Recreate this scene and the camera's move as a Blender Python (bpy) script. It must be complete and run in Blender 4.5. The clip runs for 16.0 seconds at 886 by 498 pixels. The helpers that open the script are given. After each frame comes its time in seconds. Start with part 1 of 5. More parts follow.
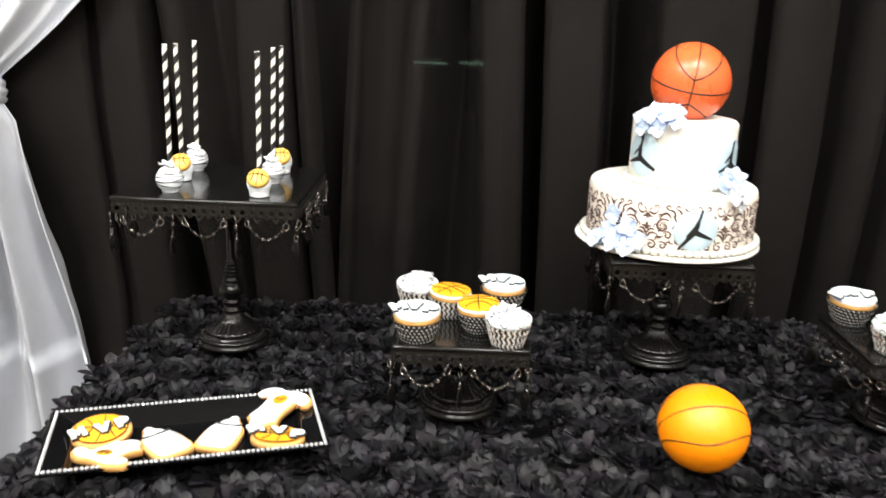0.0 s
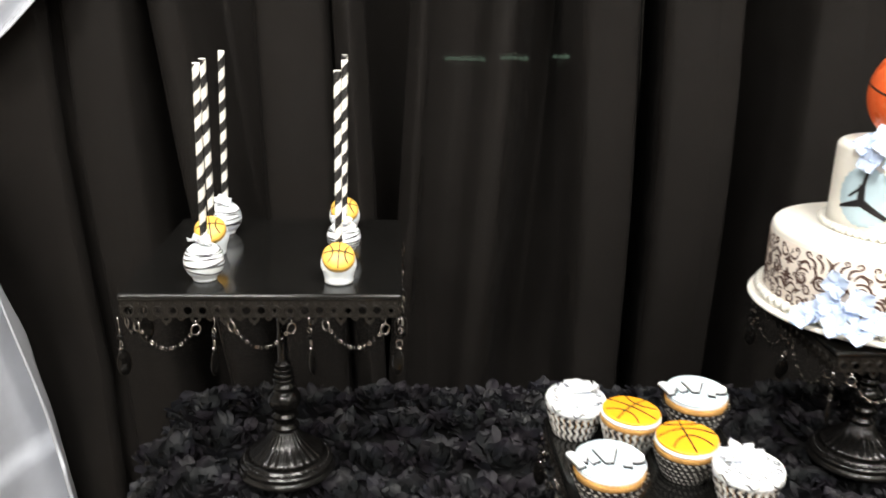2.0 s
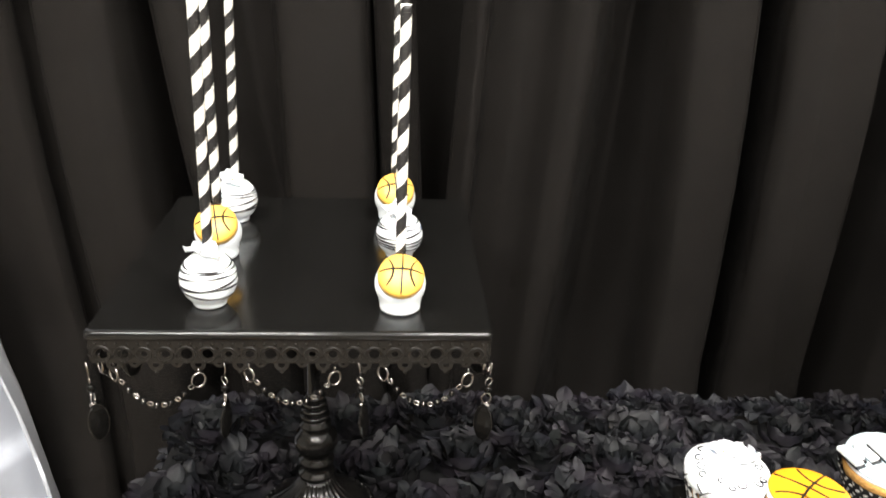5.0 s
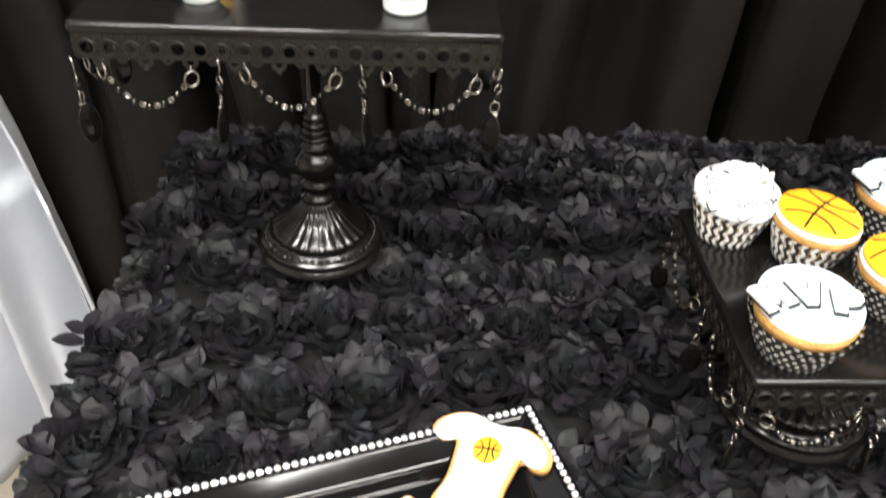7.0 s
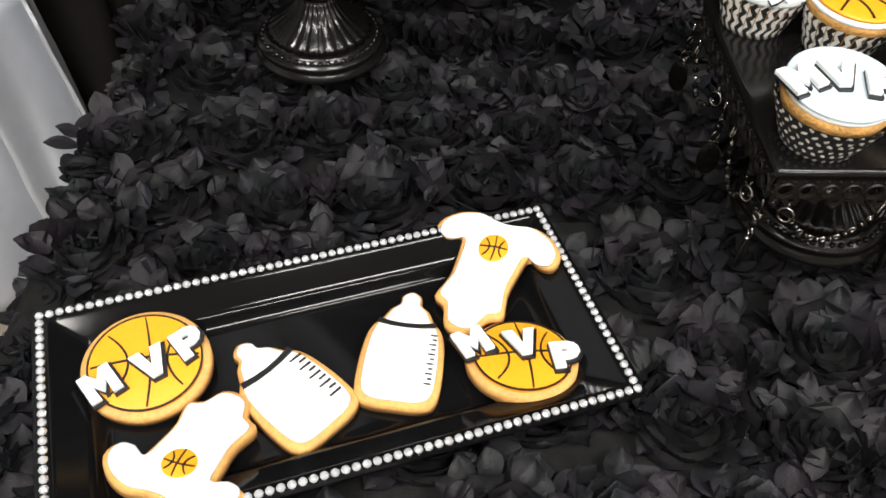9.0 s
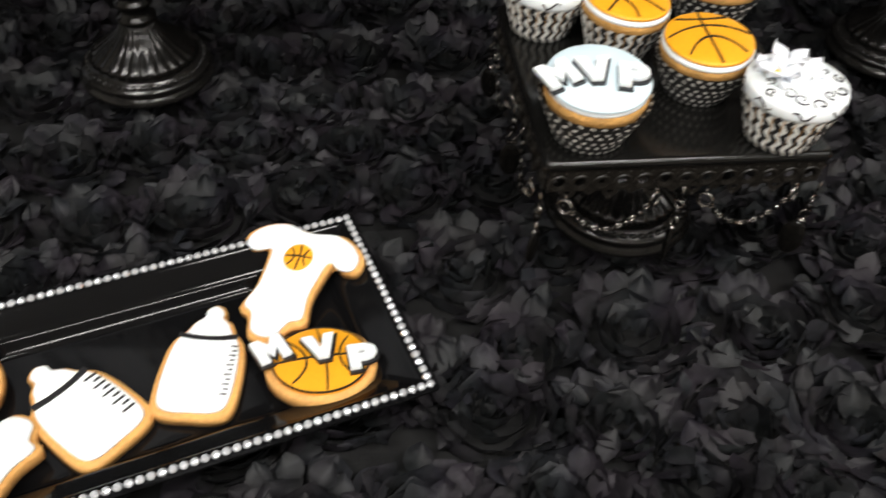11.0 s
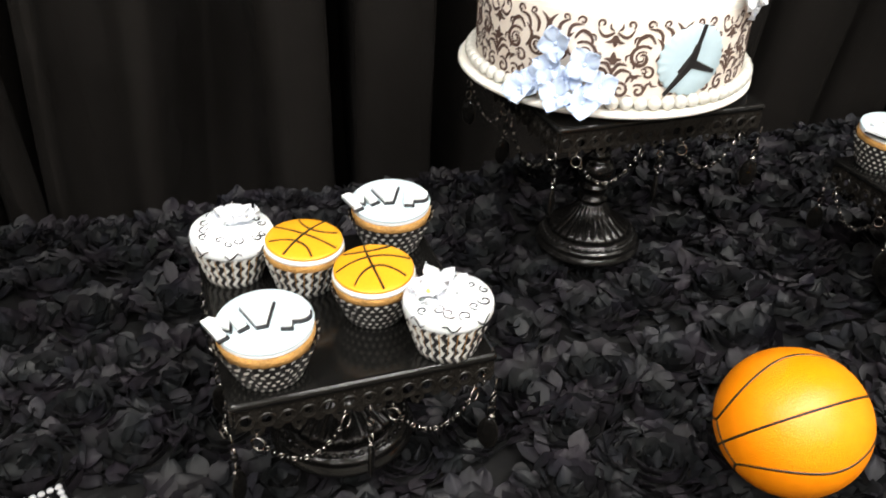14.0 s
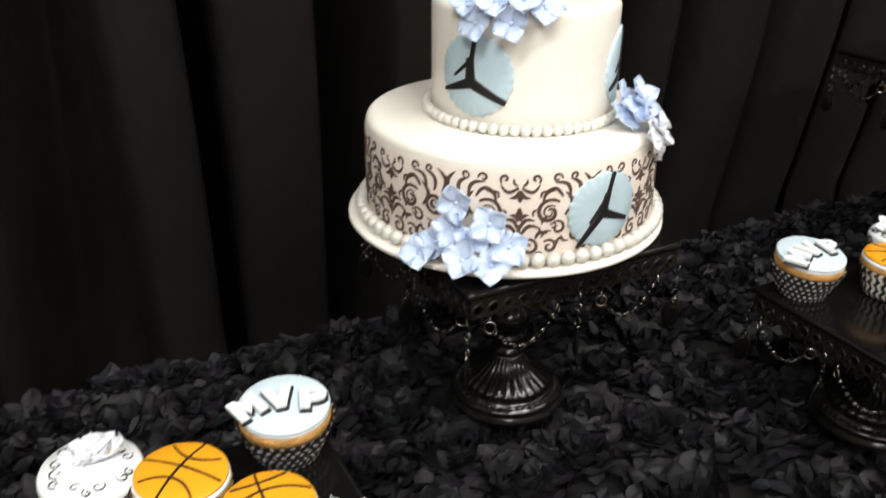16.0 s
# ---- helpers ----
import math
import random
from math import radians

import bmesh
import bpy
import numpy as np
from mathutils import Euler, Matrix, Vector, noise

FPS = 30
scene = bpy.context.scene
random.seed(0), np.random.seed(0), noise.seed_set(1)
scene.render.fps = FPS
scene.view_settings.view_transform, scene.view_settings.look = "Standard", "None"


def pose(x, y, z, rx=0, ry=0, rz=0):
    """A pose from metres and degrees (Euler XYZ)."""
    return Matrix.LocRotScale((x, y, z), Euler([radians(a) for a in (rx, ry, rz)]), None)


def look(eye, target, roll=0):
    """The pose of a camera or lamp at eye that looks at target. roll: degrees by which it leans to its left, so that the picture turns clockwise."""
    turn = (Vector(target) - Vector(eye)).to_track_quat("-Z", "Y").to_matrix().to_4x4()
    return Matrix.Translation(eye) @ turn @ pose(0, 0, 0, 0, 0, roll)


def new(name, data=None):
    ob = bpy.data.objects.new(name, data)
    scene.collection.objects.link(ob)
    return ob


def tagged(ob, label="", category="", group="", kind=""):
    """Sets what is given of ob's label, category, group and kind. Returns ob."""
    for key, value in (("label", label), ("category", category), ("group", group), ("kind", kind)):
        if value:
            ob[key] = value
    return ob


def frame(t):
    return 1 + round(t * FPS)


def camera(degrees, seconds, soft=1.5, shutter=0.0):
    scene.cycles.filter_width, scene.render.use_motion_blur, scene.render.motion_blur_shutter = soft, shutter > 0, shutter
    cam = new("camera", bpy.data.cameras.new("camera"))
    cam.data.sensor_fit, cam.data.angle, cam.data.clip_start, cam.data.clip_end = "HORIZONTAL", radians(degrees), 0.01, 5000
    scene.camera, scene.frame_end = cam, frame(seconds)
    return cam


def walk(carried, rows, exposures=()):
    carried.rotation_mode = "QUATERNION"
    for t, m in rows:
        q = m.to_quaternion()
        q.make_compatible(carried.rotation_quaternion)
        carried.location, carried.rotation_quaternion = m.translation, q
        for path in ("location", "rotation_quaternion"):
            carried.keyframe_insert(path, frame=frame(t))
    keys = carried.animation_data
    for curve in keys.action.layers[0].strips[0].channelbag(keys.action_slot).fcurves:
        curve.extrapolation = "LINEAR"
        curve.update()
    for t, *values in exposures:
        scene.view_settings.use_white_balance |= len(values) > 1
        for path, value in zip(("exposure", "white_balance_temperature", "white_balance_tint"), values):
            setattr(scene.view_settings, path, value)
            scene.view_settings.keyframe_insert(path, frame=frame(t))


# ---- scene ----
cam = camera(54.9, 16.0, soft=1.6, shutter=0.5)
PATH = [
    (0, (0.01, 0.059, 1.352), (-0.012, 1.98, 0.796), 2.1),
    (0.5, (-0.024, 0.176, 1.355), (-0.066, 2.092, 0.782), 2.6),
    (1, (-0.048, 0.284, 1.354), (-0.17, 2.184, 0.741), 3.4),
    (1.5, (-0.16, 0.397, 1.358), (-0.165, 2.313, 0.787), 2.1),
    (2, (-0.231, 0.489, 1.358), (-0.119, 2.393, 0.758), 1.2),
    (2.5, (-0.244, 0.606, 1.357), (-0.195, 2.519, 0.774), 2.3),
    (3, (-0.233, 0.679, 1.357), (-0.255, 2.579, 0.734), 2.5),
    (3.2, (-0.242, 0.699, 1.35), (-0.256, 2.588, 0.692), 2.4),
    (5.3, (-0.294, 0.769, 1.336), (-0.17, 2.587, 0.511), 2.1),
    (5.5, (-0.293, 0.769, 1.329), (-0.166, 2.564, 0.456), 2.3),
    (6, (-0.292, 0.769, 1.316), (-0.185, 2.502, 0.323), 2.5),
    (6.5, (-0.294, 0.769, 1.301), (-0.194, 2.427, 0.187), 2.7),
    (7, (-0.295, 0.77, 1.284), (-0.179, 2.349, 0.062), 3.4),
    (7.5, (-0.295, 0.773, 1.263), (-0.158, 2.24, -0.09), 4.0),
    (8, (-0.294, 0.773, 1.252), (-0.172, 2.141, -0.202), 3.8),
    (8.2, (-0.295, 0.772, 1.249), (-0.186, 2.115, -0.229), 3.6),
    (10.3, (-0.242, 0.749, 1.23), (-0.147, 2.083, -0.257), 3.5),
    (10.5, (-0.228, 0.745, 1.232), (-0.108, 2.092, -0.241), 3.4),
    (11, (-0.194, 0.741, 1.24), (0.036, 2.116, -0.194), 4.0),
    (11.5, (-0.165, 0.739, 1.25), (0.168, 2.155, -0.123), 3.8),
    (12, (-0.145, 0.739, 1.256), (0.275, 2.178, -0.068), 2.8),
    (12.5, (-0.131, 0.729, 1.265), (0.345, 2.216, 0.015), 1.8),
    (13, (-0.115, 0.719, 1.272), (0.421, 2.233, 0.079), 2.1),
    (13.5, (-0.097, 0.706, 1.279), (0.468, 2.265, 0.16), 2.5),
    (14, (-0.083, 0.7, 1.286), (0.507, 2.291, 0.227), 2.0),
    (14.5, (-0.063, 0.704, 1.296), (0.558, 2.313, 0.283), 1.5),
    (15, (-0.049, 0.715, 1.301), (0.543, 2.352, 0.316), 0.7),
    (15.5, (-0.05, 0.77, 1.305), (0.668, 2.379, 0.359), 0.3),
    (16, (-0.04, 0.805, 1.309), (0.794, 2.4, 0.436), 0.4),
]

# exposure on the way; the phone's camera darkens as the white cake fills its picture
EXPOSURES = [(0.0, 0.94), (1.0, 0.95), (1.5, 0.92), (2.0, 0.88), (3.0, 1.32), (5.5, 1.35), (7.4, 1.25), (8.0, 0.78), (8.2, 0.68), (10.3, 0.17), (11.0, 0.1), (12.0, 0.39), (12.5, 0.55), (13.5, 0.62), (14.5, 0.58), (15.0, 0.42), (15.5, 0.22), (16.0, 0.1)]
walk(cam, [(t, look(eye, target, roll)) for t, eye, target, roll in PATH], EXPOSURES)

# ---- world and lamps: an indoor hall with ceiling strips ----
world = bpy.data.worlds.new("world")
scene.world = world
world.use_nodes = True
world.node_tree.nodes["Background"].inputs[0].default_value = (0.9, 0.93, 1.0, 1)
world.node_tree.nodes["Background"].inputs[1].default_value = 0.05
CEILING = 3.1
LAMPS = [(-1.1, 0.2), (0.6, 0.2), (2.3, 0.2), (-1.1, -1.7), (0.6, -1.7), (2.3, -1.7)]
LAMP_WATTS = 34.0
for lx, ly in LAMPS:
    data = bpy.data.lights.new("ceiling_lamp", "AREA")
    data.shape, data.size, data.size_y = "RECTANGLE", 1.15, 0.26
    data.energy, data.color = LAMP_WATTS * {-1.1: 1.2, 0.6: 1.12, 2.3: 0.21}[lx], (1.0, 0.97, 0.92)
    new("ceiling_lamp", data).matrix_world = pose(lx, ly, CEILING - 0.075)

# ---- materials ----
def mat(name, col, rough=0.5, metal=0.0, var=0.15, scale=40.0, bump=0.0, bscale=200.0, spec=0.5, coat=0.0, sheen=0.0, sss=0.0, island=0.0):
    m = bpy.data.materials.new(name)
    m.use_nodes = True
    nt = m.node_tree
    b = nt.nodes["Principled BSDF"]
    b.inputs["Roughness"].default_value = rough
    b.inputs["Metallic"].default_value = metal
    b.inputs["Specular IOR Level"].default_value = spec
    b.inputs["Coat Weight"].default_value = coat
    b.inputs["Coat Roughness"].default_value = 0.08
    b.inputs["Sheen Weight"].default_value = sheen
    b.inputs["Sheen Roughness"].default_value = 0.4
    if sss:
        b.inputs["Subsurface Weight"].default_value = sss
        b.inputs["Subsurface Radius"].default_value = (0.006, 0.005, 0.004)
        b.inputs["Subsurface Scale"].default_value = 0.5
    tc = nt.nodes.new("ShaderNodeTexCoord")
    n1 = nt.nodes.new("ShaderNodeTexNoise")
    n1.inputs["Scale"].default_value = scale
    n1.inputs["Detail"].default_value = 6
    n2 = nt.nodes.new("ShaderNodeTexNoise")
    n2.inputs["Scale"].default_value = scale * 7.3
    n2.inputs["Detail"].default_value = 3
    nt.links.new(tc.outputs["Object"], n1.inputs["Vector"])
    nt.links.new(tc.outputs["Object"], n2.inputs["Vector"])
    add = nt.nodes.new("ShaderNodeMath")
    add.operation = "ADD"
    nt.links.new(n1.outputs["Fac"], add.inputs[0])
    nt.links.new(n2.outputs["Fac"], add.inputs[1])
    last = add.outputs[0]
    if island:
        gi = nt.nodes.new("ShaderNodeNewGeometry")
        mu = nt.nodes.new("ShaderNodeMath")
        mu.operation = "MULTIPLY_ADD"
        mu.inputs[1].default_value = island
        nt.links.new(gi.outputs["Random Per Island"], mu.inputs[0])
        nt.links.new(last, mu.inputs[2])
        last = mu.outputs[0]
    mr = nt.nodes.new("ShaderNodeMapRange")
    mr.inputs["From Min"].default_value = 0.5
    mr.inputs["From Max"].default_value = 1.5 + island
    mr.inputs["To Min"].default_value = 1 - var
    mr.inputs["To Max"].default_value = 1 + var
    nt.links.new(last, mr.inputs["Value"])
    mix = nt.nodes.new("ShaderNodeMix")
    mix.data_type, mix.blend_type = "RGBA", "MULTIPLY"
    mix.inputs["Factor"].default_value = 1.0
    mix.inputs["A"].default_value = (*col, 1)
    nt.links.new(mr.outputs["Result"], mix.inputs["B"])
    nt.links.new(mix.outputs["Result"], b.inputs["Base Color"])
    rr = nt.nodes.new("ShaderNodeMapRange")
    rr.inputs["From Min"].default_value = 0.3
    rr.inputs["From Max"].default_value = 0.7
    rr.inputs["To Min"].default_value = max(0.02, rough * 0.8)
    rr.inputs["To Max"].default_value = min(1.0, rough * 1.2)
    nt.links.new(n1.outputs["Fac"], rr.inputs["Value"])
    nt.links.new(rr.outputs["Result"], b.inputs["Roughness"])
    if bump:
        n3 = nt.nodes.new("ShaderNodeTexNoise")
        n3.inputs["Scale"].default_value = bscale
        n3.inputs["Detail"].default_value = 4
        nt.links.new(tc.outputs["Object"], n3.inputs["Vector"])
        bp = nt.nodes.new("ShaderNodeBump")
        bp.inputs["Strength"].default_value = bump
        bp.inputs["Distance"].default_value = 0.002
        nt.links.new(n3.outputs["Fac"], bp.inputs["Height"])
        nt.links.new(bp.outputs["Normal"], b.inputs["Normal"])
    return m


BLACK_CURTAIN = mat("black curtain cloth", (0.0102, 0.0087, 0.0077), 0.85, var=0.25, scale=9, bump=0.25, bscale=900, spec=0.15)
sheer = BLACK_CURTAIN.node_tree
mixer, clear = sheer.nodes.new("ShaderNodeMixShader"), sheer.nodes.new("ShaderNodeBsdfTransparent")
mixer.inputs["Fac"].default_value = 0.12
sheer.links.new(sheer.nodes["Principled BSDF"].outputs["BSDF"], mixer.inputs[1])
sheer.links.new(clear.outputs["BSDF"], mixer.inputs[2])
sheer.links.new(mixer.outputs["Shader"], sheer.nodes["Material Output"].inputs["Surface"])
WHITE_SATIN = mat("white satin", (0.495, 0.515, 0.56), 0.40, var=0.06, scale=6, bump=0.1, bscale=600, sheen=0.15)
ROSE_CLOTH = mat("black ribbon cloth", (0.0125, 0.0124, 0.0148), 0.48, var=0.85, scale=42, bump=0.3, bscale=900, spec=0.2)
dye = ROSE_CLOTH.node_tree
tint, twice, stain = dye.nodes.new("ShaderNodeTexNoise"), dye.nodes.new("ShaderNodeVectorMath"), dye.nodes.new("ShaderNodeMix")
tint.inputs["Scale"].default_value = 19.0
twice.operation = "SCALE"
twice.inputs["Scale"].default_value = 2.0
stain.data_type, stain.blend_type = "RGBA", "MULTIPLY"
stain.inputs["Factor"].default_value = 0.28
dye.links.new(dye.nodes["Texture Coordinate"].outputs["Object"], tint.inputs["Vector"])
dye.links.new(tint.outputs["Color"], twice.inputs[0])
dye.links.new(dye.nodes["Mix"].outputs["Result"], stain.inputs["A"])
dye.links.new(twice.outputs["Vector"], stain.inputs["B"])
dye.links.new(stain.outputs["Result"], dye.nodes["Principled BSDF"].inputs["Base Color"])
CLOTH_BASE = mat("black cloth backing", (0.003, 0.003, 0.0033), 0.8, var=0.2, scale=50, bump=0.3, bscale=700, spec=0.3)
STAND_METAL = mat("black enamelled metal", (0.006, 0.0056, 0.0053), 0.17, var=0.3, scale=60, bump=0.05, bscale=300, spec=0.36)
GALLERY_METAL = mat("dull black pierced metal", (0.0095, 0.0083, 0.007), 0.36, var=0.3, scale=60, bump=0.08, bscale=300, spec=0.2)
STAND_TOP = mat("black lacquered plate", (0.0055, 0.0053, 0.005), 0.16, var=0.2, scale=30, bump=0.015, bscale=120, spec=0.34)
CHAIN_METAL = mat("gunmetal chain", (0.33, 0.31, 0.29), 0.2, metal=1.0, var=0.2, scale=90)
CRYSTAL = mat("black polished stone", (0.004, 0.0037, 0.0034), 0.12, var=0.1, spec=0.14)
TRAY_BLACK = mat("black glossy plastic", (0.004, 0.004, 0.0044), 0.07, var=0.15, scale=20, spec=0.2)
RHINESTONE = mat("clear rhinestone", (0.86, 0.88, 0.92), 0.12, metal=0.65, var=0.1, scale=300)
FONDANT = mat("white fondant", (0.90, 0.87, 0.80), 0.5, var=0.04, scale=30, bump=0.05, bscale=300, sss=0.15)
PATTERN_FONDANT = mat("cream fondant", (0.82, 0.74, 0.66), 0.5, var=0.05, scale=25, bump=0.05, bscale=300, sss=0.15)
PEARL = mat("pearl sugar bead", (0.66, 0.65, 0.60), 0.28, var=0.06, scale=80, coat=0.3)
DAMASK = mat("dark brown printed icing", (0.085, 0.048, 0.036), 0.6, var=0.55, scale=120, bump=0.1)
BLUE_PETAL = mat("pale blue sugar petal", (0.56, 0.67, 0.88), 0.55, var=0.22, scale=70, bump=0.15, bscale=250, sss=0.2, island=0.8)
WHITE_PETAL = mat("white sugar petal", (0.80, 0.82, 0.87), 0.55, var=0.06, scale=70, bump=0.15, bscale=250, sss=0.2)
BLUE_DISC = mat("pale blue fondant", (0.48, 0.62, 0.69), 0.55, var=0.06, scale=60, bump=0.06)
PALE_DISC = mat("pale blue-white icing disc", (0.62, 0.75, 0.82), 0.5, var=0.05, scale=60, bump=0.06)
BLACK_ICING = mat("black icing", (0.010, 0.009, 0.010), 0.4, var=0.2, scale=120)
WHITE_ICING = mat("white icing", (0.83, 0.87, 0.89), 0.42, var=0.03, scale=60, bump=0.05, bscale=250, sss=0.15)
ORANGE_ICING = mat("orange icing", (0.86, 0.365, 0.014), 0.42, var=0.08, scale=60, bump=0.05, bscale=300)
POP_ICING = mat("yellow-orange icing", (0.82, 0.47, 0.085), 0.42, var=0.08, scale=60, bump=0.05, bscale=300)
COOKIE = mat("baked cookie", (0.66, 0.34, 0.10), 0.75, var=0.3, scale=50, bump=0.35, bscale=280, sss=0.1)
CAKE_CRUMB = mat("golden cake crumb", (0.50, 0.265, 0.075), 0.85, var=0.5, scale=90, bump=0.7, bscale=350, sss=0.1)
BALL_TABLE = mat("orange foam ball skin", (0.97, 0.275, 0.002), 0.36, var=0.07, scale=25, bump=0.25, bscale=620, spec=0.45)
BALL_CAKE = mat("red-orange moulded ball", (0.78, 0.13, 0.035), 0.30, var=0.08, scale=25, bump=0.05, bscale=420)
BALL_SEAM = mat("black ball seam", (0.012, 0.008, 0.006), 0.5, var=0.2)
STRAW_WHITE = mat("white paper straw", (0.80, 0.78, 0.72), 0.6, var=0.05, scale=90)
STRAW_BLACK = mat("black straw stripe", (0.012, 0.011, 0.011), 0.55, var=0.15, scale=90)
YELLOW_CENTRE = mat("yellow flower centre", (0.75, 0.55, 0.12), 0.5, var=0.1)
WALL_PAINT = mat("off-white wall paint", (0.62, 0.60, 0.56), 0.8, var=0.05, scale=3, bump=0.05, bscale=90)
CEILING_PAINT = mat("white ceiling tile", (0.75, 0.74, 0.71), 0.9, var=0.06, scale=4, bump=0.2, bscale=60)
FLOOR_TILE = mat("beige floor", (0.27, 0.235, 0.19), 0.45, var=0.12, scale=4, bump=0.03, bscale=60)
LAMP_WHITE = mat("white lamp housing", (0.75, 0.75, 0.73), 0.5, var=0.03)
TABLE_PLASTIC = mat("grey plastic tabletop", (0.45, 0.45, 0.44), 0.6, var=0.06, scale=20)
STEEL = mat("grey steel", (0.32, 0.32, 0.33), 0.4, metal=0.8, var=0.1)
GLOW = mat("lamp diffuser", (0.8, 0.8, 0.8), 0.6, var=0.02)
GLOW.node_tree.nodes["Principled BSDF"].inputs["Emission Color"].default_value = (1, 0.97, 0.92, 1)
GLOW.node_tree.nodes["Principled BSDF"].inputs["Emission Strength"].default_value = 6.0
STRIP_GLOW = mat("pale green strip light", (0.7, 0.8, 0.72), 0.6, var=0.02)
STRIP_GLOW.node_tree.nodes["Principled BSDF"].inputs["Emission Color"].default_value = (0.62, 1.0, 0.72, 1)
STRIP_GLOW.node_tree.nodes["Principled BSDF"].inputs["Emission Strength"].default_value = 2.6


def liner_mat(name, chevron):
    """Paper liner: black ground with white zigzags or white dots, on the liner's own UV (turns, height)."""
    m = mat(name, (0.80, 0.79, 0.76), 0.6, var=0.06, scale=80)
    nt = m.node_tree
    b = nt.nodes["Principled BSDF"]
    uv = nt.nodes.new("ShaderNodeUVMap")
    sep = nt.nodes.new("ShaderNodeSeparateXYZ")
    nt.links.new(uv.outputs["UV"], sep.inputs[0])

    def op(kind, a, c=None, d=None):
        n = nt.nodes.new("ShaderNodeMath")
        n.operation = kind
        for i, v in enumerate((a, c, d)):
            if v is None:
                continue
            if isinstance(v, (int, float)):
                n.inputs[i].default_value = v
            else:
                nt.links.new(v, n.inputs[i])
        return n.outputs[0]
    u, v = sep.outputs[0], sep.outputs[1]
    if chevron:
        tri = op("PINGPONG", op("MULTIPLY", v, 2.9), 0.5)
        ph = op("FRACT", op("ADD", op("MULTIPLY", u, 24.0), op("MULTIPLY", tri, 0.95)))
        mask = op("GREATER_THAN", ph, 0.52)
    else:
        row = op("FLOOR", op("MULTIPLY", v, 6.0))
        fu = op("SUBTRACT", op("FRACT", op("ADD", op("MULTIPLY", u, 30.0), op("MULTIPLY", row, 0.5))), 0.5)
        fv = op("SUBTRACT", op("FRACT", op("MULTIPLY", v, 6.0)), 0.5)
        dist = op("SQRT", op("ADD", op("MULTIPLY", fu, fu), op("MULTIPLY", fv, fv)))
        mask = op("LESS_THAN", dist, 0.25)
    mix = nt.nodes.new("ShaderNodeMix")
    mix.data_type = "RGBA"
    nt.links.new(mask, mix.inputs["Factor"])
    mix.inputs["A"].default_value = (0.014, 0.013, 0.013, 1)
    mix.inputs["B"].default_value = (0.80, 0.79, 0.75, 1)
    nt.links.new(mix.outputs["Result"], b.inputs["Base Color"])
    return m


LINER_CHEVRON = liner_mat("chevron paper", True)
LINER_DOTS = liner_mat("dotted paper", False)

# ---- mesh helpers ----
def mesh_of(name, verts, faces, materials, smooth=True, index=None):
    me = bpy.data.meshes.new(name)
    me.from_pydata([tuple(v) for v in verts], [], faces)
    for m in materials if isinstance(materials, (list, tuple)) else [materials]:
        me.materials.append(m)
    if smooth:
        me.polygons.foreach_set("use_smooth", [True] * len(me.polygons))
    if index:
        me.polygons.foreach_set("material_index", index)
    me.update()
    return me


def part(name, me, parent, m=None, label=""):
    ob = new(name, me)
    ob.parent = parent
    if m is not None:
        ob.matrix_basis = m
    return tagged(ob, label)


def thing(name, label, category, m=None, group="", kind="", data=None):
    ob = new(name, data)
    if m is not None:
        ob.matrix_basis = m
    return tagged(ob, label, category, group, kind)


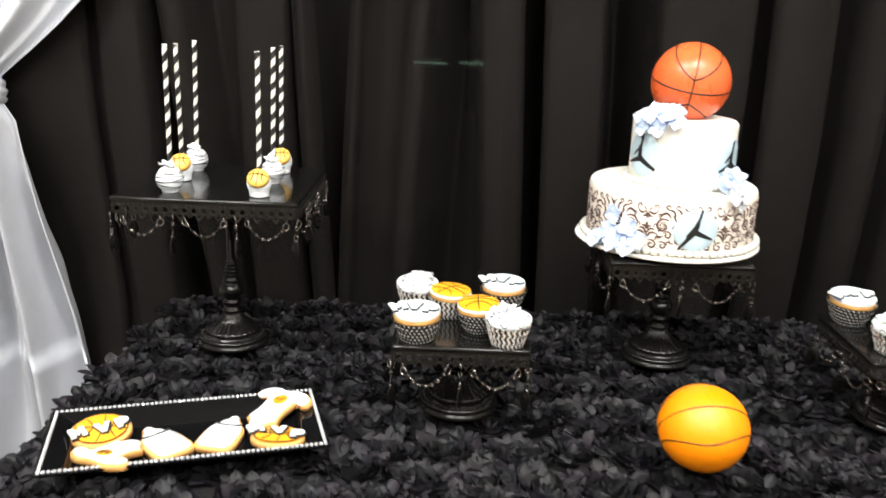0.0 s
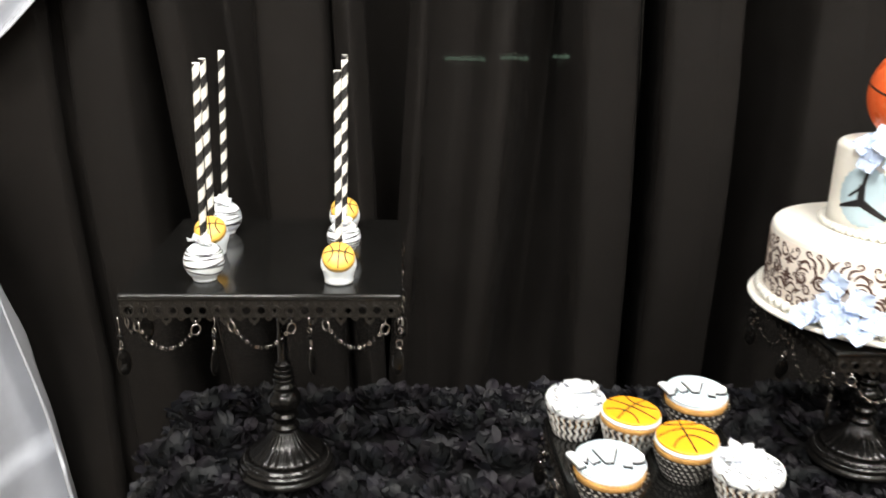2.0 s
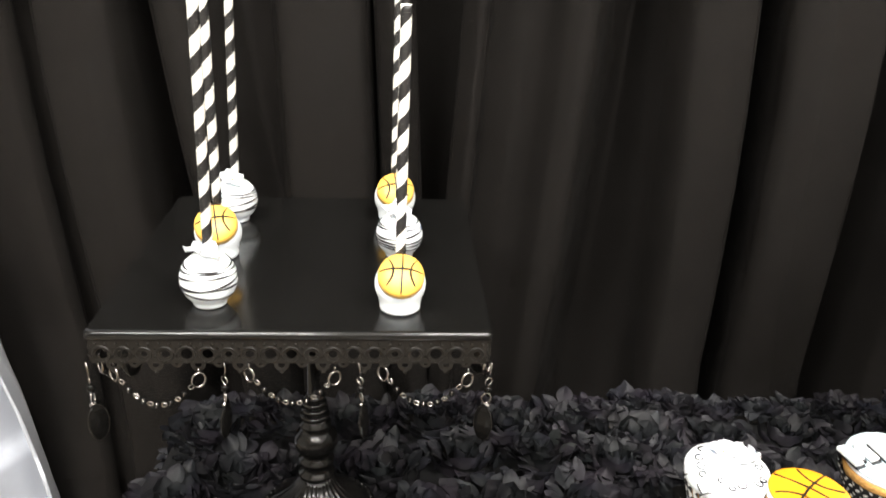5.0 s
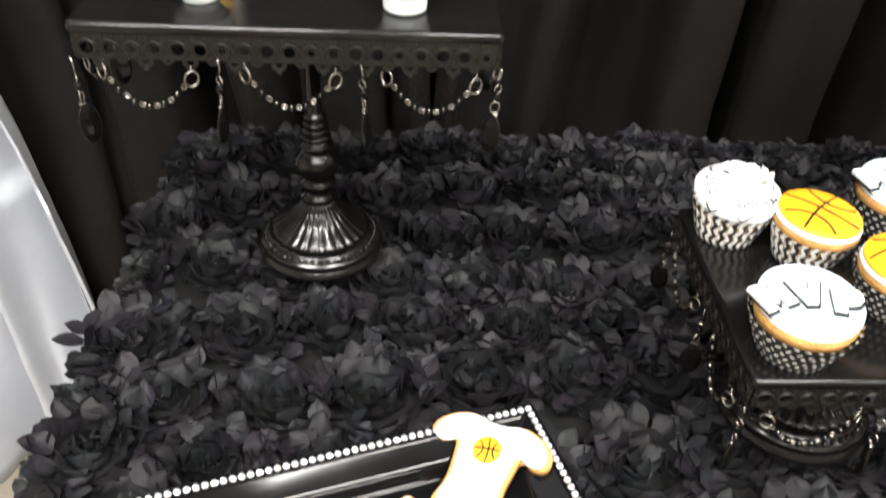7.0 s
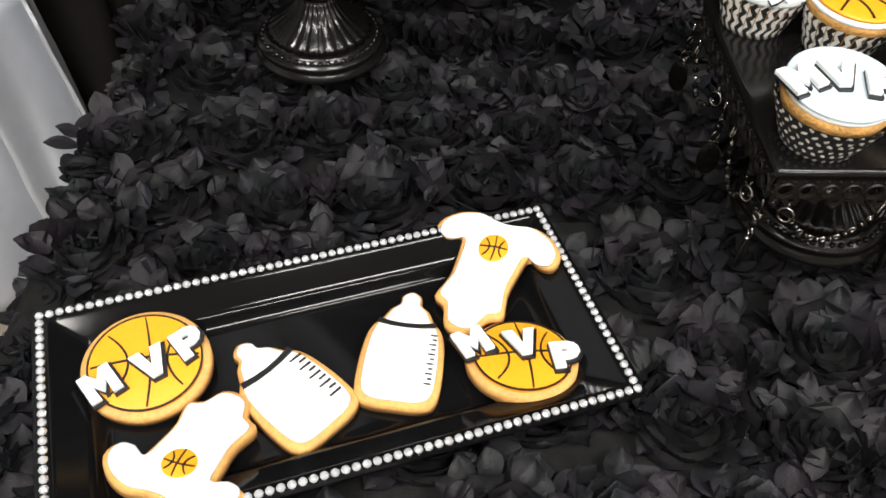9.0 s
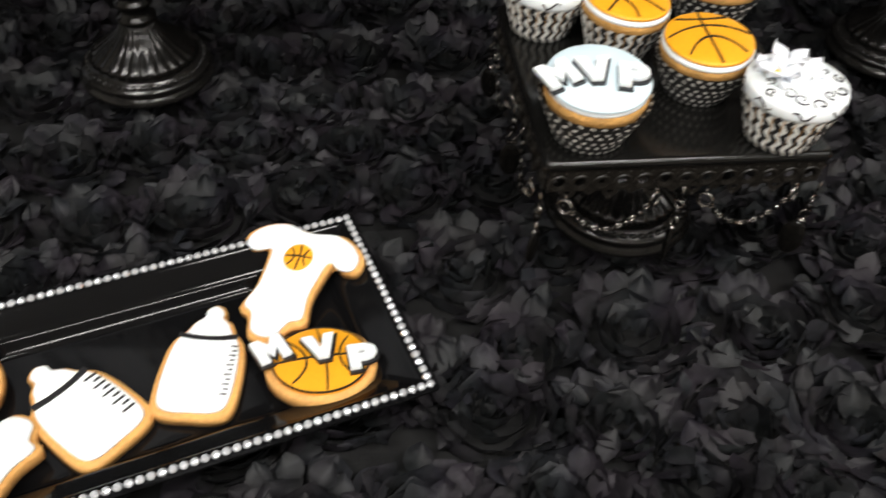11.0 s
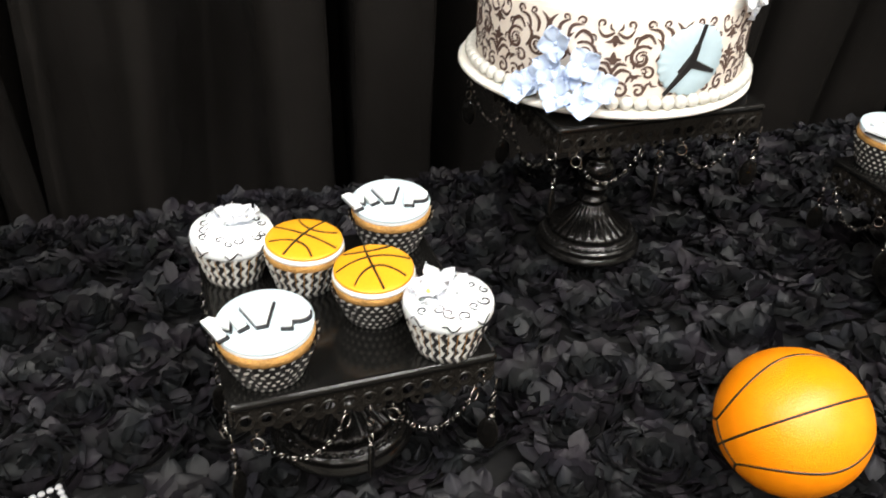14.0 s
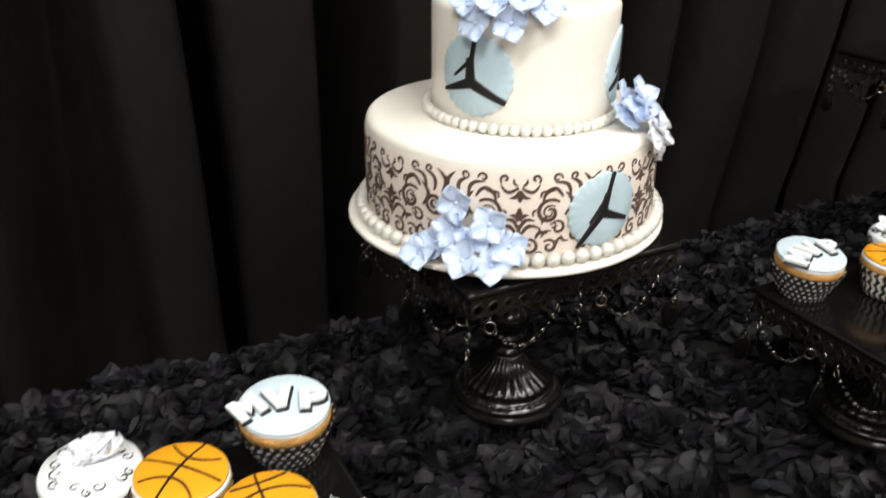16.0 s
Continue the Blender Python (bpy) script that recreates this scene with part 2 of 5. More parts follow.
class Geo:
    """Collects verts and faces."""
    def __init__(self):
        self.v, self.f, self.i = [], [], []

    def add(self, verts, faces, index=0):
        o = len(self.v)
        self.v += [tuple(p) for p in verts]
        self.f += [tuple(o + k for k in f) for f in faces]
        self.i += [index] * len(faces)
        return self

    def mesh(self, name, materials, smooth=True):
        return mesh_of(name, self.v, self.f, materials, smooth, self.i)

    def box(self, x0, x1, y0, y1, z0, z1, index=0):
        return self.add([(x, y, z) for z in (z0, z1) for y in (y0, y1) for x in (x0, x1)],
                        [(0, 2, 3, 1), (4, 5, 7, 6), (0, 1, 5, 4), (2, 6, 7, 3), (0, 4, 6, 2), (1, 3, 7, 5)], index)

    def ball(self, c, r, seg=10, rings=6, index=0):
        pr = [(math.sin(math.pi * k / rings) * r, -math.cos(math.pi * k / rings) * r) for k in range(rings + 1)]
        v, f = lathe_data(pr, seg)
        return self.add([(x + c[0], y + c[1], z + c[2]) for x, y, z in v], f, index)

    def ring(self, c, r, w, turn=None, seg=12, side=5, index=0, squash=1.0):
        v, f = [], []
        for a in range(seg):
            t = 2 * math.pi * a / seg
            for b in range(side):
                p = 2 * math.pi * b / side
                q = Vector(((r + w * math.cos(p)) * math.cos(t), w * math.sin(p), (r + w * math.cos(p)) * math.sin(t) * squash))
                if turn is not None:
                    q = turn @ q
                v.append(q + Vector(c))
                f.append((a * side + b, a * side + (b + 1) % side, ((a + 1) % seg) * side + (b + 1) % side, ((a + 1) % seg) * side + b))
        return self.add(v, f, index)

    def tube(self, pts, r, side=6, index=0):
        pts = [Vector(p) for p in pts]
        v, f = [], []
        for k, p in enumerate(pts):
            d = (pts[min(k + 1, len(pts) - 1)] - pts[max(k - 1, 0)]).normalized()
            a = d.orthogonal().normalized()
            if k and abs(a.dot(la)) < 2:
                a = (la - d * la.dot(d)).normalized()
            la = a
            b = d.cross(a)
            rr = r[k] if isinstance(r, (list, tuple)) else r
            v += [p + (a * math.cos(2 * math.pi * s / side) + b * math.sin(2 * math.pi * s / side)) * rr for s in range(side)]
            if k:
                f += [((k - 1) * side + s, (k - 1) * side + (s + 1) % side, k * side + (s + 1) % side, k * side + s) for s in range(side)]
        f += [tuple(range(side))[::-1], tuple(range((len(pts) - 1) * side, len(pts) * side))]
        return self.add(v, f, index)

    def strip(self, pts, normals, widths, lift=0.0004, thick=0.0008, index=0):
        """A ribbon with a little depth that lies on a surface."""
        n = len(pts)
        v, f = [], []
        for k in range(n):
            p, nn = Vector(pts[k]), Vector(normals[k]).normalized()
            d = Vector(pts[min(k + 1, n - 1)]) - Vector(pts[max(k - 1, 0)])
            s = d.cross(nn)
            s = s.normalized() if s.length > 1e-9 else Vector((1, 0, 0))
            w = widths[k] if isinstance(widths, (list, tuple)) else widths
            for q, h in ((-1, -lift), (-0.8, thick), (0.8, thick), (1, -lift)):
                v.append(p + s * (w / 2 * q) + nn * h)
            if k:
                o = (k - 1) * 4
                f += [(o + j, o + j + 1, o + j + 5, o + j + 4) for j in range(3)]
        f += [(3, 2, 1, 0), tuple(4 * (n - 1) + j for j in range(4))]
        return self.add(v, f, index)


def lathe_data(profile, seg, flute=None):
    """profile: (radius, z) from the bottom up. flute(k, angle): factor on the radius."""
    v, f = [], []
    for k, (r, z) in enumerate(profile):
        for s in range(seg):
            a = 2 * math.pi * s / seg
            q = r * (flute(k, a) if flute else 1)
            v.append((q * math.cos(a), q * math.sin(a), z))
    for k in range(len(profile) - 1):
        f += [(k * seg + s, k * seg + (s + 1) % seg, (k + 1) * seg + (s + 1) % seg, (k + 1) * seg + s) for s in range(seg)]
    f += [tuple(range(seg))[::-1], tuple(range((len(profile) - 1) * seg, len(profile) * seg))]
    return v, f


def lathe(name, profile, seg, materials, flute=None):
    v, f = lathe_data(profile, seg, flute)
    return mesh_of(name, v, f, materials)


def smooth_loop(pts, n=6):
    """A closed Catmull-Rom line through the points."""
    out = []
    for k in range(len(pts)):
        a, b, c, d = (Vector(pts[(k + j) % len(pts)]) for j in (-1, 0, 1, 2))
        for s in range(n):
            t = s / n
            out.append(0.5 * ((2 * b) + (c - a) * t + (2 * a - 5 * b + 4 * c - d) * t * t + (3 * b - a - 3 * c + d) * t ** 3))
    return [(p[0], p[1]) for p in out]


def slab(geo, outline, z0, z1, bevel=0.0, index=0, dome=0.0):
    """A flat slab of any outline with a rounded upper edge; dome lifts its middle."""
    cx = sum(p[0] for p in outline) / len(outline)
    cy = sum(p[1] for p in outline) / len(outline)
    n = len(outline)
    inner = []
    for k in range(n):
        a, b, c = (Vector(outline[(k + j) % n]) for j in (-1, 0, 1))
        d = (c - a).normalized()
        inner.append((b + Vector((-d.y, d.x)) * bevel))
    loops = [[(x, y, z0) for x, y in outline], [(x, y, z1 - bevel * 0.8) for x, y in outline]]
    if bevel:
        mid = [((o[0] * 0.65 + i[0] * 0.35), (o[1] * 0.65 + i[1] * 0.35)) for o, i in zip(outline, inner)]
        loops += [[(x, y, z1 - bevel * 0.25) for x, y in mid], [(p[0], p[1], z1) for p in inner]]
    else:
        inner = [Vector(p) for p in outline]
        loops[1] = [(x, y, z1) for x, y in outline]
    v = [p for l in loops for p in l]
    f = []
    for k in range(len(loops) - 1):
        f += [(k * n + s, k * n + (s + 1) % n, (k + 1) * n + (s + 1) % n, (k + 1) * n + s) for s in range(n)]
    tri = tessellate([[Vector((p[0], p[1], 0)) for p in inner]])
    o = (len(loops) - 1) * n
    if dome:
        ring2 = len(v)
        v += [(cx + (p[0] - cx) * 0.6, cy + (p[1] - cy) * 0.6, z1 + dome * 0.75) for p in inner]
        v.append((cx, cy, z1 + dome))
        f += [(o + s, o + (s + 1) % n, ring2 + (s + 1) % n, ring2 + s) for s in range(n)]
        f += [(ring2 + s, ring2 + (s + 1) % n, ring2 + n) for s in range(n)]
    else:
        f += [tuple(o + k for k in t) for t in tri]
    f += [tuple(t[::-1]) for t in tri]
    return geo.add(v, f, index)


def tessellate(loops):
    from mathutils.geometry import tessellate_polygon
    flat = [p for l in loops for p in l]
    out = []
    for a, b, c in tessellate_polygon(loops):
        n = (flat[b] - flat[a]).cross(flat[c] - flat[a])
        out.append((a, b, c) if n.z > 0 else (a, c, b))
    return out


def disc(r, n=40, sx=1.0, sy=1.0, scallop=0.0, lobes=24):
    return [(r * sx * (1 + scallop * math.cos(lobes * 2 * math.pi * k / n)) * math.cos(2 * math.pi * k / n),
             r * sy * (1 + scallop * math.cos(lobes * 2 * math.pi * k / n)) * math.sin(2 * math.pi * k / n)) for k in range(n)]


def curl(cx, cy, r, a0, turns, hand=1, n=20):
    """A scroll: a spiral that winds in round (cx, cy)."""
    out = []
    for k in range(n + 1):
        t = k / n
        a = a0 + hand * turns * 2 * math.pi * t
        q = r * (1 - 0.82 * t)
        out.append((cx + q * math.cos(a), cy + q * math.sin(a)))
    return out


def taper(n, w, lo=0.25):
    return [w * (lo + (1 - lo) * math.sin(math.pi * min(1, 0.12 + 0.88 * k / (n - 1))) ** 0.7) for k in range(n)]

# ---- the hall ----
TABLE_Z = 0.742
X0, X1, Y0, Y1 = -4.0, 4.6, -5.5, 2.5


def block(name, x0, x1, y0, y1, z0, z1, m):
    return tagged(new(name, Geo().box(x0, x1, y0, y1, z0, z1).mesh(name, m, False)), kind="structure")


tagged(block("floor", X0, X1, Y0, Y1, -0.1, 0.0, FLOOR_TILE), "beige hard floor of the hall", "floor")
tagged(block("ceiling", X0, X1, Y0, Y1, CEILING, CEILING + 0.1, CEILING_PAINT), "white tiled ceiling of the hall", "ceiling")
tagged(block("wall_north", X0 - 0.12, X1 + 0.12, Y1, Y1 + 0.12, 0, CEILING, WALL_PAINT), "off-white painted wall behind the curtain", "wall")
tagged(block("wall_south", X0 - 0.12, X1 + 0.12, Y0 - 0.12, Y0, 0, CEILING, WALL_PAINT), "off-white painted wall", "wall")
tagged(block("wall_west", X0 - 0.12, X0, Y0, Y1, 0, CEILING, WALL_PAINT), "off-white painted wall", "wall")
tagged(block("wall_east", X1, X1 + 0.12, Y0, Y1, 0, CEILING, WALL_PAINT), "off-white painted wall", "wall")

for lx, ly in LAMPS:
    fix = thing("ceiling_light", "white strip light fixed under the ceiling", "lamp", pose(lx, ly, CEILING), "ceiling strip lights")
    g = Geo().box(-0.62, 0.62, -0.16, 0.16, -0.03, -0.001)
    g.box(-0.62, 0.62, -0.16, -0.145, -0.06, -0.0301).box(-0.62, 0.62, 0.145, 0.16, -0.06, -0.0301)
    part("housing", g.mesh("housing", LAMP_WHITE, False), fix)
    part("diffuser", Geo().box(-0.6, 0.6, -0.14, 0.14, -0.05, -0.032).mesh("diffuser", GLOW, False), fix)

# ---- black pleated curtain ----
# pleats from left to right: where each front begins and ends, how far the fold after it lies back, and its lean
PLEATS = [(-0.960, -0.728, 0.02, -0.03), (-0.703, -0.608, 0.13, -0.04), (-0.553, -0.495, 0.07, -0.12), (-0.430, -0.322, 0.05, -0.03), (-0.308, -0.262, 0.12, -0.05), (-0.225, -0.190, 0.03, 0.05),
          (-0.115, -0.060, 0.12, 0.05), (0.060, 0.149, 0.24, -0.045), (0.188, 0.306, 0.20, -0.040), (0.400, 0.585, 0.12, 0.0), (0.625, 0.750, 0.10, -0.02), (0.797, 0.870, 0.07, -0.01)]
SEAM_AT = 0.149  # the next length of cloth starts in this gap
rnd = random.Random(4)
while PLEATS[0][0] > -2.6:
    x = PLEATS[0][0]
    PLEATS.insert(0, (x - rnd.uniform(0.11, 0.18), x - rnd.uniform(0.02, 0.05), rnd.uniform(0.03, 0.06), 0.0))
while PLEATS[-1][1] < 3.2:
    x = PLEATS[-1][1] + rnd.uniform(0.03, 0.05)
    PLEATS.append((x, x + rnd.uniform(0.09, 0.16), rnd.uniform(0.02, 0.045), 0.0))
PLAN, SEAM = [], 0
for (a, b, gap, lean), after in zip(PLEATS, PLEATS[1:] + [None]):
    e = min(0.012, (b - a) * 0.25)
    PLAN += [(a, 1.80, lean), (a + e, 1.776, lean), ((a + b) / 2, 1.765, lean), (b - e, 1.776, lean), (b, 1.80, lean)]
    if after is None:
        break
    room = after[0] - b
    if b == SEAM_AT:
        SEAM = len(PLAN) + 1
    if room < 0.02:
        PLAN.append((b + room / 2, 1.8 + gap, lean))
    elif room < 0.045:  # a narrow gap widens behind the two fronts
        PLAN += [(b - 0.03, 1.8 + gap, lean), (after[0] + 0.04, 1.8 + gap, lean)]
    else:
        PLAN += [(b + room * 0.3, 1.8 + gap * 0.7, lean), (b + room * 0.6, 1.8 + gap, lean), (b + room * 0.88, 1.8 + gap * 0.5, after[3])]


def curtain_panel(name, k0, k1, label):
    g = Geo()
    zs = [0.0, 0.2, 0.4, 0.6, 0.7, 0.8, 0.9, 1.0, 1.1, 1.2, 1.35, 1.6, 1.9, 2.4, 2.85]
    per = 5
    v, n = [], 0
    for z in zs:
        row = []
        pts = [(x + lean * (z - 1.0), 1.80 + (y - 1.80) * (1 + 0.12 * math.sin(z * 2.1 + k * 0.7)), 0) for k, (x, y, lean) in enumerate(PLAN[k0:k1 + 1])]
        for k in range(len(pts) - 1):
            a, b, c, d = (Vector(pts[min(max(j, 0), len(pts) - 1)]) for j in (k - 1, k, k + 1, k + 2))
            for s in range(per + (1 if k == len(pts) - 2 else 0)):
                t = s / per
                t1, t2 = (c - a) * 0.35, (d - b) * 0.35
                lim = (c - b).length
                t1, t2 = t1 * min(1, lim / max(1e-6, t1.length)), t2 * min(1, lim / max(1e-6, t2.length))
                p = b * (2 * t ** 3 - 3 * t * t + 1) + t1 * (t ** 3 - 2 * t * t + t) + c * (3 * t * t - 2 * t ** 3) + t2 * (t ** 3 - t * t)
                row.append((p.x, p.y + 0.2 * max(0, 1.15 - z) ** 1.5 * (z > 0.6) + 0.0602 * (z <= 0.6) + 0.07 * min(1, max(0, (-0.74 - p.x) / 0.1)) * min(1, max(0, (1.15 - z) / 0.3)) + 0.007 * noise.noise(Vector((p.x * 14, z * 2.3, 0.5))) + 0.0025 * noise.noise(Vector((p.x * 45, z * 7, 3.5))), z))
        n = len(row)
        v += row
    f = [(r * n + c, r * n + c + 1, (r + 1) * n + c + 1, (r + 1) * n + c) for r in range(len(zs) - 1) for c in range(n - 1)]
    g.add(v, f)
    ob = thing(name, label, "curtain", data=g.mesh(name, BLACK_CURTAIN), group="black backdrop curtains")
    md = ob.modifiers.new("thickness", "SOLIDIFY")
    md.thickness, md.offset = 0.0015, 1
    return ob


curtain_panel("backdrop_curtain", 0, SEAM, "black pleated cloth backdrop curtain hanging in soft folds")
curtain_panel("backdrop_curtain", SEAM, len(PLAN) - 1, "black pleated cloth backdrop curtain beside its neighbour")
rail = thing("curtain_rail", "steel pipe that carries the backdrop curtains", "rail")
part("pipe", Geo().tube([(-2.7, 1.84, 2.87), (3.3, 1.84, 2.87)], 0.02, 10).mesh("pipe", STEEL), rail)
for px in (-2.65, 3.25):
    part("upright", Geo().tube([(px, 1.87, 0.012), (px, 1.87, 2.85)], 0.022, 10).mesh("upright", STEEL), rail)
    part("base_plate", Geo().box(px - 0.2, px + 0.2, 1.67, 2.07, 0.0, 0.012).mesh("base_plate", STEEL, False), rail)

# a slim strip light on the wall, faintly seen through the thin cloth
strip = thing("strip_light", "slim pale green strip light on the wall behind the curtain", "lamp")
part("channel", Geo().box(-0.14, 0.22, 2.484, 2.4995, 1.170, 1.206).mesh("channel", LAMP_WHITE, False), strip)
for sx0, sx1, sz in ((-0.118, -0.032, 1.188), (0.012, 0.072, 1.192), (0.132, 0.172, 1.196)):
    for sx in np.arange(sx0, sx1, 0.0135):
        part("diode", Geo().box(sx, sx + 0.0085, 2.478, 2.4835, sz - 0.003, sz + 0.003).mesh("diode", STRIP_GLOW, False), strip)

# ---- white tied-back drape ----
EDGE = [(2.85, -0.10), (2.2, -0.28), (1.7, -0.46), (1.45, -0.61), (1.341, -0.70), (1.286, -0.755), (1.236, -0.812), (1.186, -0.872), (1.15, -0.885),
        (1.10, -0.855), (1.018, -0.847), (0.913, -0.836), (0.82, -0.822), (0.74, -0.809), (0.666, -0.798), (0.57, -0.789), (0.5, -0.784), (0.25, -0.75), (0.0, -0.72)]
FAR = [(2.85, -1.75), (1.9, -1.45), (1.4, -1.12), (1.15, -1.0), (1.0, -1.04), (0.6, -1.15), (0.0, -1.3)]


def along(table, z):
    for (za, xa), (zb, xb) in zip(table, table[1:]):
        if za >= z >= zb:
            return xa + (xb - xa) * (za - z) / (za - zb)
    return table[-1][1]


def furrow(u):
    """How far the cloth falls back beside its leading hem."""
    def ease(a, b):
        t = max(0, min(1, (u - a) / (b - a)))
        return t * t * (3 - 2 * t)
    return 0.018 * ease(0.45, 0.78) + 0.066 * ease(0.80, 0.872) - 0.076 * ease(0.878, 0.922)


g = Geo()
zs = sorted({2.85 - 0.03 * k for k in range(95)} | {0.0} | {z for z, _ in EDGE}, reverse=True)
COLS = 90
v = []
for z in zs:
    tight = math.exp(-((z - 1.15) / 0.16) ** 2)
    fall = min(1, max(0, (1.12 - z) / 0.75))
    for c in range(COLS):
        u = c / (COLS - 1)
        xl, xr = along(FAR, z), along(EDGE, z)
        wave = math.sin(u * 21 + 1.1 * math.sin(z * 1.7)) + 0.45 * math.sin(u * 47 + 1.0 + 1.2 * math.sin(z * 2.3 + 1)) + 0.8 * math.exp(-((u - 0.80 - 0.02 * math.sin(z * 3)) / 0.05) ** 2) + 1.2 * math.exp(-((u - 0.60 + 0.06 * math.sin(z * 2)) / 0.05) ** 2)
        depth = 0.050 * (1 - max(0, (u - 0.9) / 0.1) ** 2) * (1 - 0.55 * tight) * (0.7 + 0.5 * abs(z - 1.15))
        bulge = 0.02 * math.sin(math.pi * u) + 0.03 * tight * math.sin(math.pi * u)
        v.append((xl + (xr - xl) * u, 1.715 - bulge + depth * wave + furrow(u) * min(1, max(0, (1.12 - z) / 0.35)) + 0.078 * fall * fall * (3 - 2 * fall) + (0.007 * noise.noise(Vector((u * 16, z * 3.0, 7.5))) + 0.006 * noise.noise(Vector((u * 9 + z * 7, z * 9 - u * 5, 2.5)))) * (u < 0.97) - 0.03 * max(0, 1 - z / 0.5) ** 1.6, z))
f = [(r * COLS + c, (r + 1) * COLS + c, (r + 1) * COLS + c + 1, r * COLS + c + 1) for r in range(len(zs) - 1) for c in range(COLS - 1)]
g.add(v, f)
drape = thing("white_drape", "white satin drape tied back beside the black curtain", "drape")
cloth = part("cloth", g.mesh("cloth", WHITE_SATIN), drape)
md = cloth.modifiers.new("thickness", "SOLIDIFY")
md.thickness = 0.002
g = Geo()
n, rows = 72, 9
vv = []
for k in range(n):
    a = 2 * math.pi * k / n
    for h in range(rows):
        t = h / (rows - 1) - 0.5
        q = 1 + 0.07 * math.cos(math.pi * t) + 0.035 * math.sin(t * 17 + 2.2 * math.sin(a * 2 + 0.6)) + 0.02 * noise.noise(Vector((math.cos(a) * 3, math.sin(a) * 3, t * 4)))
        vv.append((-0.938 + 0.068 * q * math.cos(a), 1.70 + 0.062 * q * math.sin(a), 1.147 + t * (0.040 + 0.008 * math.sin(a * 3 + 1)) + 0.010 * math.cos(a)))
g.add(vv, [(k * rows + h, ((k + 1) % n) * rows + h, ((k + 1) % n) * rows + h + 1, k * rows + h + 1) for k in range(n) for h in range(rows - 1)])
part("tieback", g.mesh("tieback", WHITE_SATIN), drape, label="white satin tieback band")

# ---- table and rose-ruffled cloth ----
TX0, TX1, TY0, TY1 = -0.537, 1.34, 0.87, 1.630
SKEW = 0.031


def left_edge(y):
    """The table's near left corner stands a little further out than the far one."""
    return TX0 - SKEW * (TY1 - y) / (TY1 - TY0)


table = thing("folding_table", "grey folding table under a black ruffled cloth", "table")
top = Geo().box(TX0, TX1, TY0, TY1, TABLE_Z - 0.04, TABLE_Z)
top.v = [(left_edge(y) if x == TX0 else x, y, z) for x, y, z in top.v]
part("tabletop", top.mesh("tabletop", TABLE_PLASTIC, False), table)
for lx in (TX0 + 0.15, TX1 - 0.15):
    for ly in (TY0 + 0.08, TY1 - 0.08):
        part("leg", Geo().tube([(lx, ly, 0.0), (lx, ly, TABLE_Z - 0.041)], 0.014, 8).mesh("leg", STEEL), table)

# the backing sheet: flat on top, rounded over the edge, hanging to the floor
g = Geo()
loops = []
for off, z in ((-0.30, 0.006), (0.0, 0.006), (0.008, 0.003), (0.012, -0.006), (0.016, -0.05), (0.03, -0.35), (0.05, -0.735)):
    loop = []
    corners = [(left_edge(TY0), TY0), (TX1, TY0), (TX1, TY1), (TX0, TY1)]
    for k in range(4):
        (ax, ay), (bx, by) = corners[k], corners[(k + 1) % 4]
        for s in range(40):
            t = s / 40
            x, y = ax + (bx - ax) * t, ay + (by - ay) * t
            cx, cy = (TX0 + TX1) / 2, (TY0 + TY1) / 2
            sx, sy = (TX1 - TX0) / 2, (TY1 - TY0) / 2
            wav = 0.02 * math.sin(s * 1.25 + k) * max(0, -z) / 0.7
            loop.append((cx + (x - cx) * (sx + off + wav) / sx, cy + (y - cy) * (sy + off + wav) / sy, TABLE_Z + z))
    loops.append(loop)
n = 160
v = [p for l in loops for p in l]
f = [(k * n + s, (k + 1) * n + s, (k + 1) * n + (s + 1) % n, k * n + (s + 1) % n) for k in range(len(loops) - 1) for s in range(n)]
f.append(tuple(range(n)))
g.add(v, f)
cloth = thing("tablecloth", "black tablecloth covered in ruffled ribbon roses", "tablecloth", data=g.mesh("tablecloth", CLOTH_BASE))


